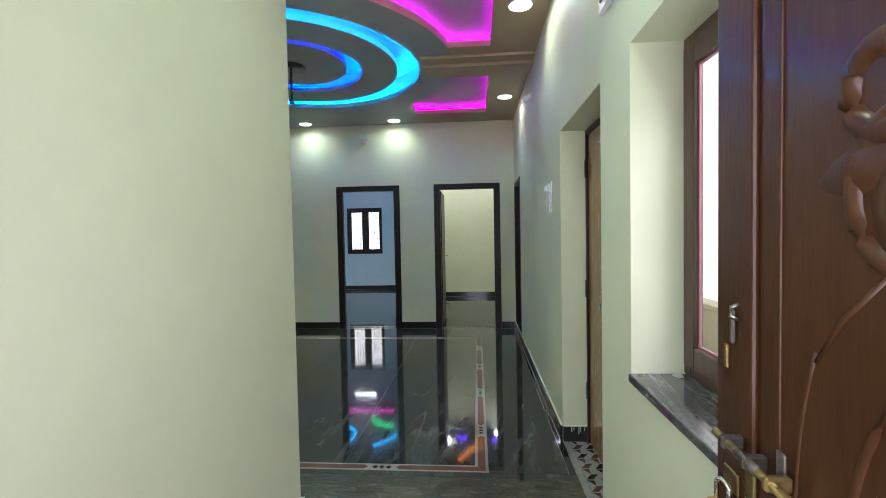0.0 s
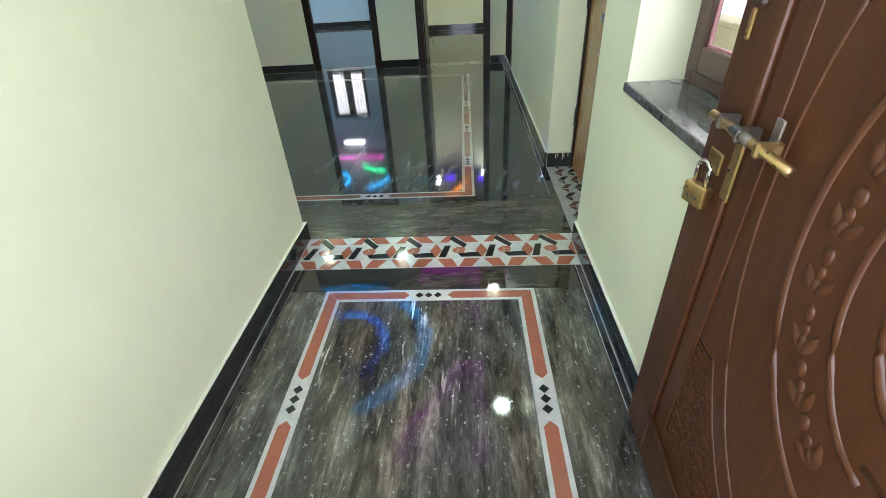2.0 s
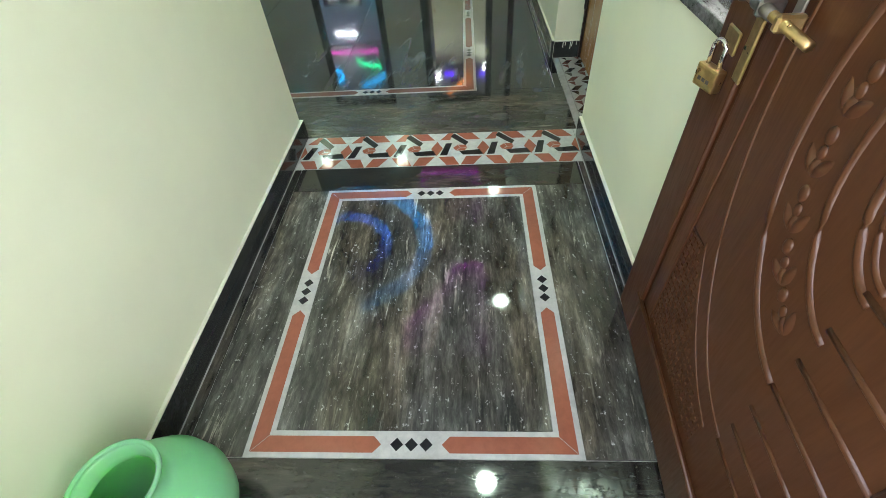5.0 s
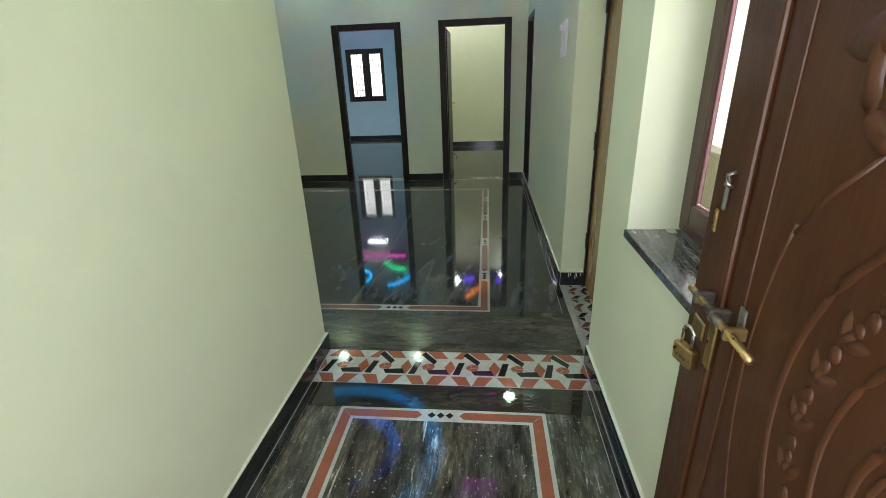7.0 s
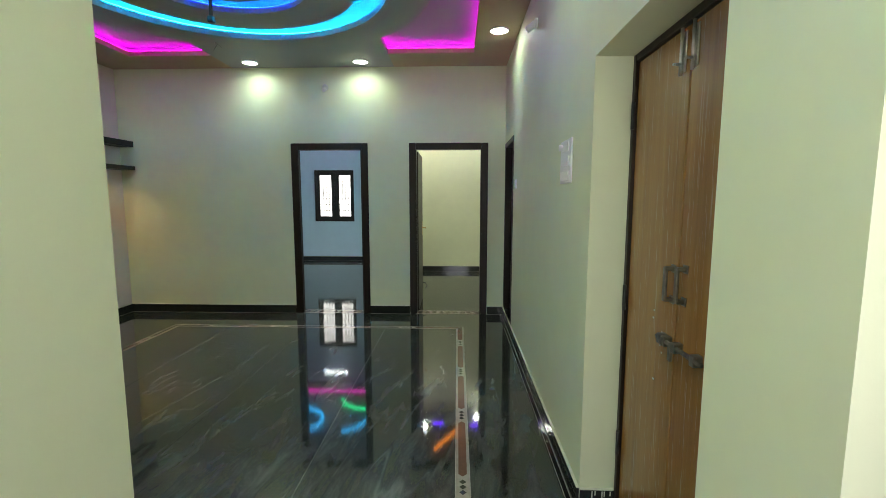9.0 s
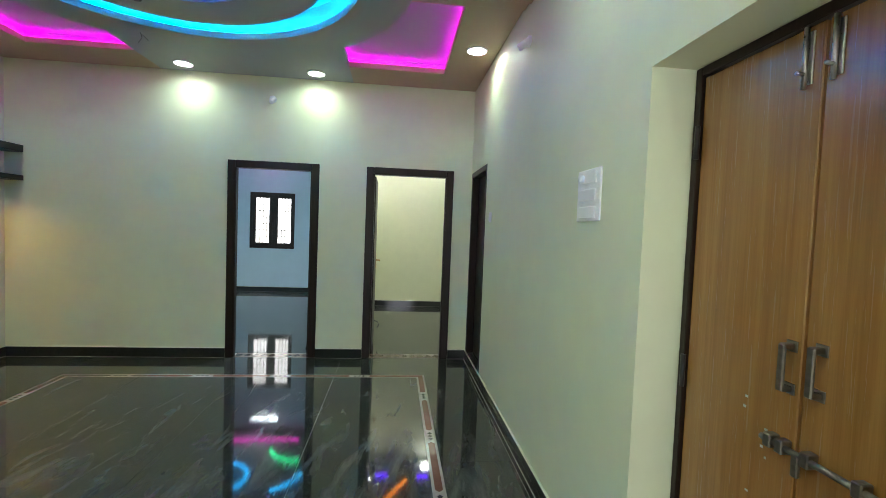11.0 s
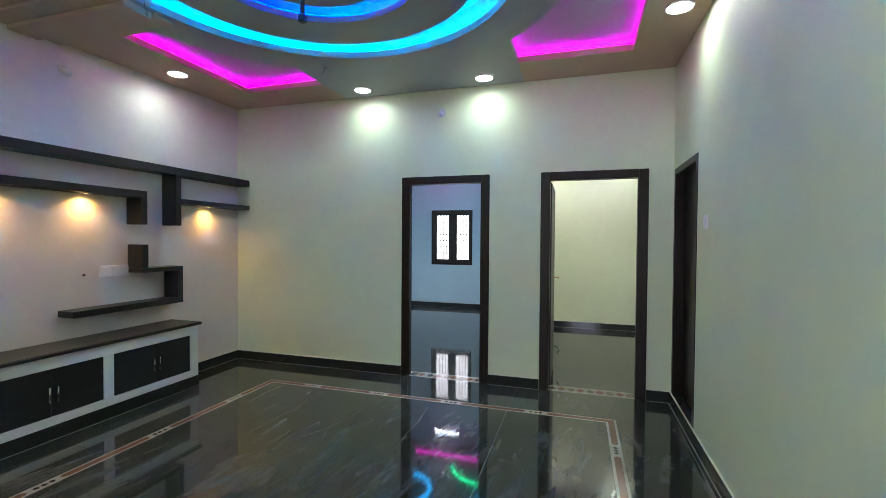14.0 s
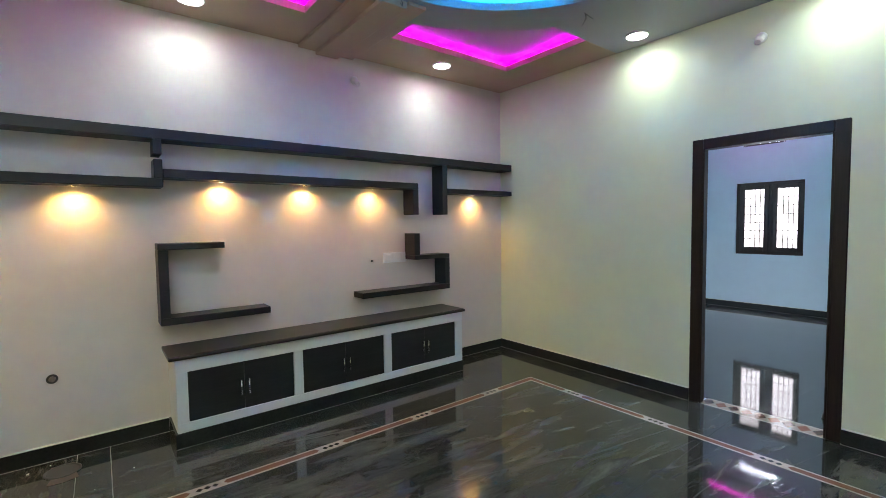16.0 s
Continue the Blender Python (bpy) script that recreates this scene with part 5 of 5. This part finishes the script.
# hall
F0, F1 = HX, EX
HI = (-0.035, 0.906, 1.114, 2.289)
inlay(*HI, [0.437], [1.698])
slab(HI[0] + BAND, HI[1] - BAND, HI[2] + BAND, HI[3] - BAND, GRANITE_HALL)
E0, E1 = F0 + 0.055, F1 - 0.045
slab(E0, HI[0], HI[2], HI[3], GRANITE_HALL, "slab", 0.002)
slab(HI[1], E1, HI[2], HI[3], GRANITE_HALL, "slab", 0.002)
slab(E0, E1, 0.40, HI[2], GRANITE_DARK, "slab", 0.002)
slab(E0, E1, HI[3], 2.460, GRANITE_DARK, "slab", 0.0015)
for x0, x1 in ((F0, E0), (E1, F1)):
    slab(x0, x1, 0.40, 2.460, GRANITE_EDGE, "border_strip", 0.0025)
slab(WX, F1, 2.745, 3.158, GRANITE_CROSS)

# mosaic band where the hall meets the room: six knots of black and white bars
MX0, MX1, MY0, MY1 = -0.245, 1.150, 2.460, 2.745
slab(F0, MX0, MY0, MY1, WHITE_MARBLE)
slab(MX1, F1, MY0, MY1, WHITE_MARBLE)
ob = slab(MX0, MX1, MY0, MY1, WHITE_MARBLE)
UNITS = 6
uw, uh = (MX1 - MX0) / UNITS, MY1 - MY0
for k in range(UNITS):
    cx, cy = MX0 + (k + 0.5) * uw, (MY0 + MY1) / 2

    def q(*pts):
        return [(cx + x * uw, cy + y * uh) for x, y in pts]

    # red fields along both edges, with white triangles left between them
    piece(q((-0.44, 0.27), (-0.27, 0.49), (-0.155, 0.49), (-0.22, 0.27)), RED_STONE, RED_Z)
    piece(q((-0.09, 0.49), (0.27, 0.49), (0.44, 0.27), (0.13, 0.27)), RED_STONE, RED_Z)
    piece(q((-0.46, -0.25), (-0.14, -0.25), (-0.015, -0.49), (-0.28, -0.49)), RED_STONE, RED_Z)
    piece(q((0.13, -0.25), (0.46, -0.25), (0.28, -0.49), (0.015, -0.49)), RED_STONE, RED_Z)
    # red lozenge between two knots
    if k < UNITS - 1:
        piece(q((0.5, 0.22), (0.63, 0.0), (0.5, -0.22), (0.37, 0.0)), RED_STONE, RED_Z)
    else:
        piece(q((0.499, 0.22), (0.499, -0.22), (0.37, 0.0)), RED_STONE, RED_Z)
    if k == 0:
        piece(q((-0.499, 0.22), (-0.37, 0.0), (-0.499, -0.22)), RED_STONE, RED_Z)
    # small red cube in the middle
    piece(q((-0.15, 0.02), (-0.05, 0.105), (0.0, 0.01), (-0.09, -0.07)), RED_STONE, RED_Z)
    piece(q((-0.04, 0.11), (0.12, 0.10), (0.15, 0.02), (0.01, 0.01)), RED_STONE, RED_Z)
    piece(q((0.005, 0.0), (0.15, 0.01), (0.10, -0.075), (-0.08, -0.075)), RED_STONE, RED_Z)
    # three black bars turning round it
    piece(q((-0.21, 0.375), (-0.135, 0.485), (0.185, 0.185), (0.12, 0.085)), BLACK_STONE, 0.0009)
    piece(q((-0.43, -0.205), (-0.31, 0.16), (-0.175, 0.16), (-0.275, -0.205)), BLACK_STONE, 0.0009)
    piece(q((-0.02, -0.09), (0.42, -0.055), (0.49, -0.20), (0.06, -0.20)), BLACK_STONE, 0.0009)


def cube_mosaic(x0, x1, y0, y1, nx, ny, mats):
    """Rows of lozenges in three colours."""
    w, h = (x1 - x0) / nx, (y1 - y0) / ny
    slab(x0, x1, y0, y1, mats[0])
    for i in range(nx):
        for j in range(ny):
            ax, ay = x0 + i * w, y0 + j * h
            piece([(ax + 0.03 * w, ay + 0.04 * h), (ax + 0.5 * w, ay + 0.04 * h), (ax + 0.97 * w, ay + 0.5 * h), (ax + 0.5 * w, ay + 0.5 * h)], mats[1 + (i + j) % 2], RED_Z)
            piece([(ax + 0.03 * w, ay + 0.96 * h), (ax + 0.5 * w, ay + 0.54 * h), (ax + 0.55 * w, ay + 0.96 * h)], mats[1 + (i + j + 1) % 2], RED_Z)


def lozenge_row(x0, x1, y0, y1):
    """A threshold: one row of brown lozenges on grey between two pale lines."""
    slab(x0, x1, y0, y0 + 0.016, GREY_MARBLE)
    slab(x0, x1, y1 - 0.016, y1, GREY_MARBLE)
    slab(x0, x1, y0 + 0.016, y1 - 0.016, BEIGE_MARBLE)
    w, my, h = (x1 - x0) / 9, (y0 + y1) / 2, (y1 - y0) / 2 - 0.024
    for i in range(9):
        cx = x0 + (i + 0.5) * w
        piece([(cx - 0.46 * w, my), (cx, my - h), (cx + 0.46 * w, my), (cx, my + h)], DULL_RED_STONE if i % 2 else BROWN_STONE, RED_Z)


slab(EX, EX + 0.038, DOOR_D[0], DOOR_D[1], GREY_MARBLE, "pale_strip", 0.0015)
cube_mosaic(EX + 0.038, EX + 0.20, DOOR_D[0], DOOR_D[1], 2, 8, (GREY_MARBLE, BLACK_STONE, BROWN_STONE))
lozenge_row(DOOR_A[0] + 0.08, DOOR_A[1] - 0.08, NY, NY + 0.165)
lozenge_row(DOOR_B[0] + 0.08, DOOR_B[1] - 0.08, NY, NY + 0.165)

# living room
LI = (-2.665, 0.665, 3.205, 6.555)
inlay(*LI, [-2.15, -1.43, -0.72, 0.03], [3.755, 4.50, 5.25, 5.995], PINK_MARBLE, DULL_RED_STONE)
slab(LI[0], F1, 3.158, LI[2], GRANITE_ROOM)
slab(WX, LI[0], 3.158, 3.33, GRANITE_ROOM, "slab", 0.0022)
for y0, y1 in ((LI[2], 4.9), (4.9, LI[3])):
    slab(WX, LI[0], max(y0, 3.33), y1, GRANITE_ROOM, "slab", 0.0022)
    slab(LI[1], F1 - 0.045, y0, y1, GRANITE_ROOM)
    slab(F1 - 0.045, F1, y0, y1, BLACK_STONE, "border_strip", 0.0025)
for x0, x1 in ((WX, -1.97), (-1.97, -1.09), (-1.09, -0.21), (-0.21, F1)):
    slab(x0, x1, LI[3], NY, GRANITE_ROOM, "slab", 0.0009)
xs = [LI[0] + BAND, -1.97, -1.09, -0.21, LI[1] - BAND]
for x0, x1 in zip(xs, xs[1:]):
    slab(x0, x1, LI[2] + BAND, LI[3] - BAND, GRANITE_ROOM, "slab", 0.0017)
# back rooms
slab(-4.05, -0.30, NY + 0.165, 11.87, GRANITE_ROOM)
slab(-0.16, 3.05, NY + 0.165, 10.44, GRANITE_ROOM)
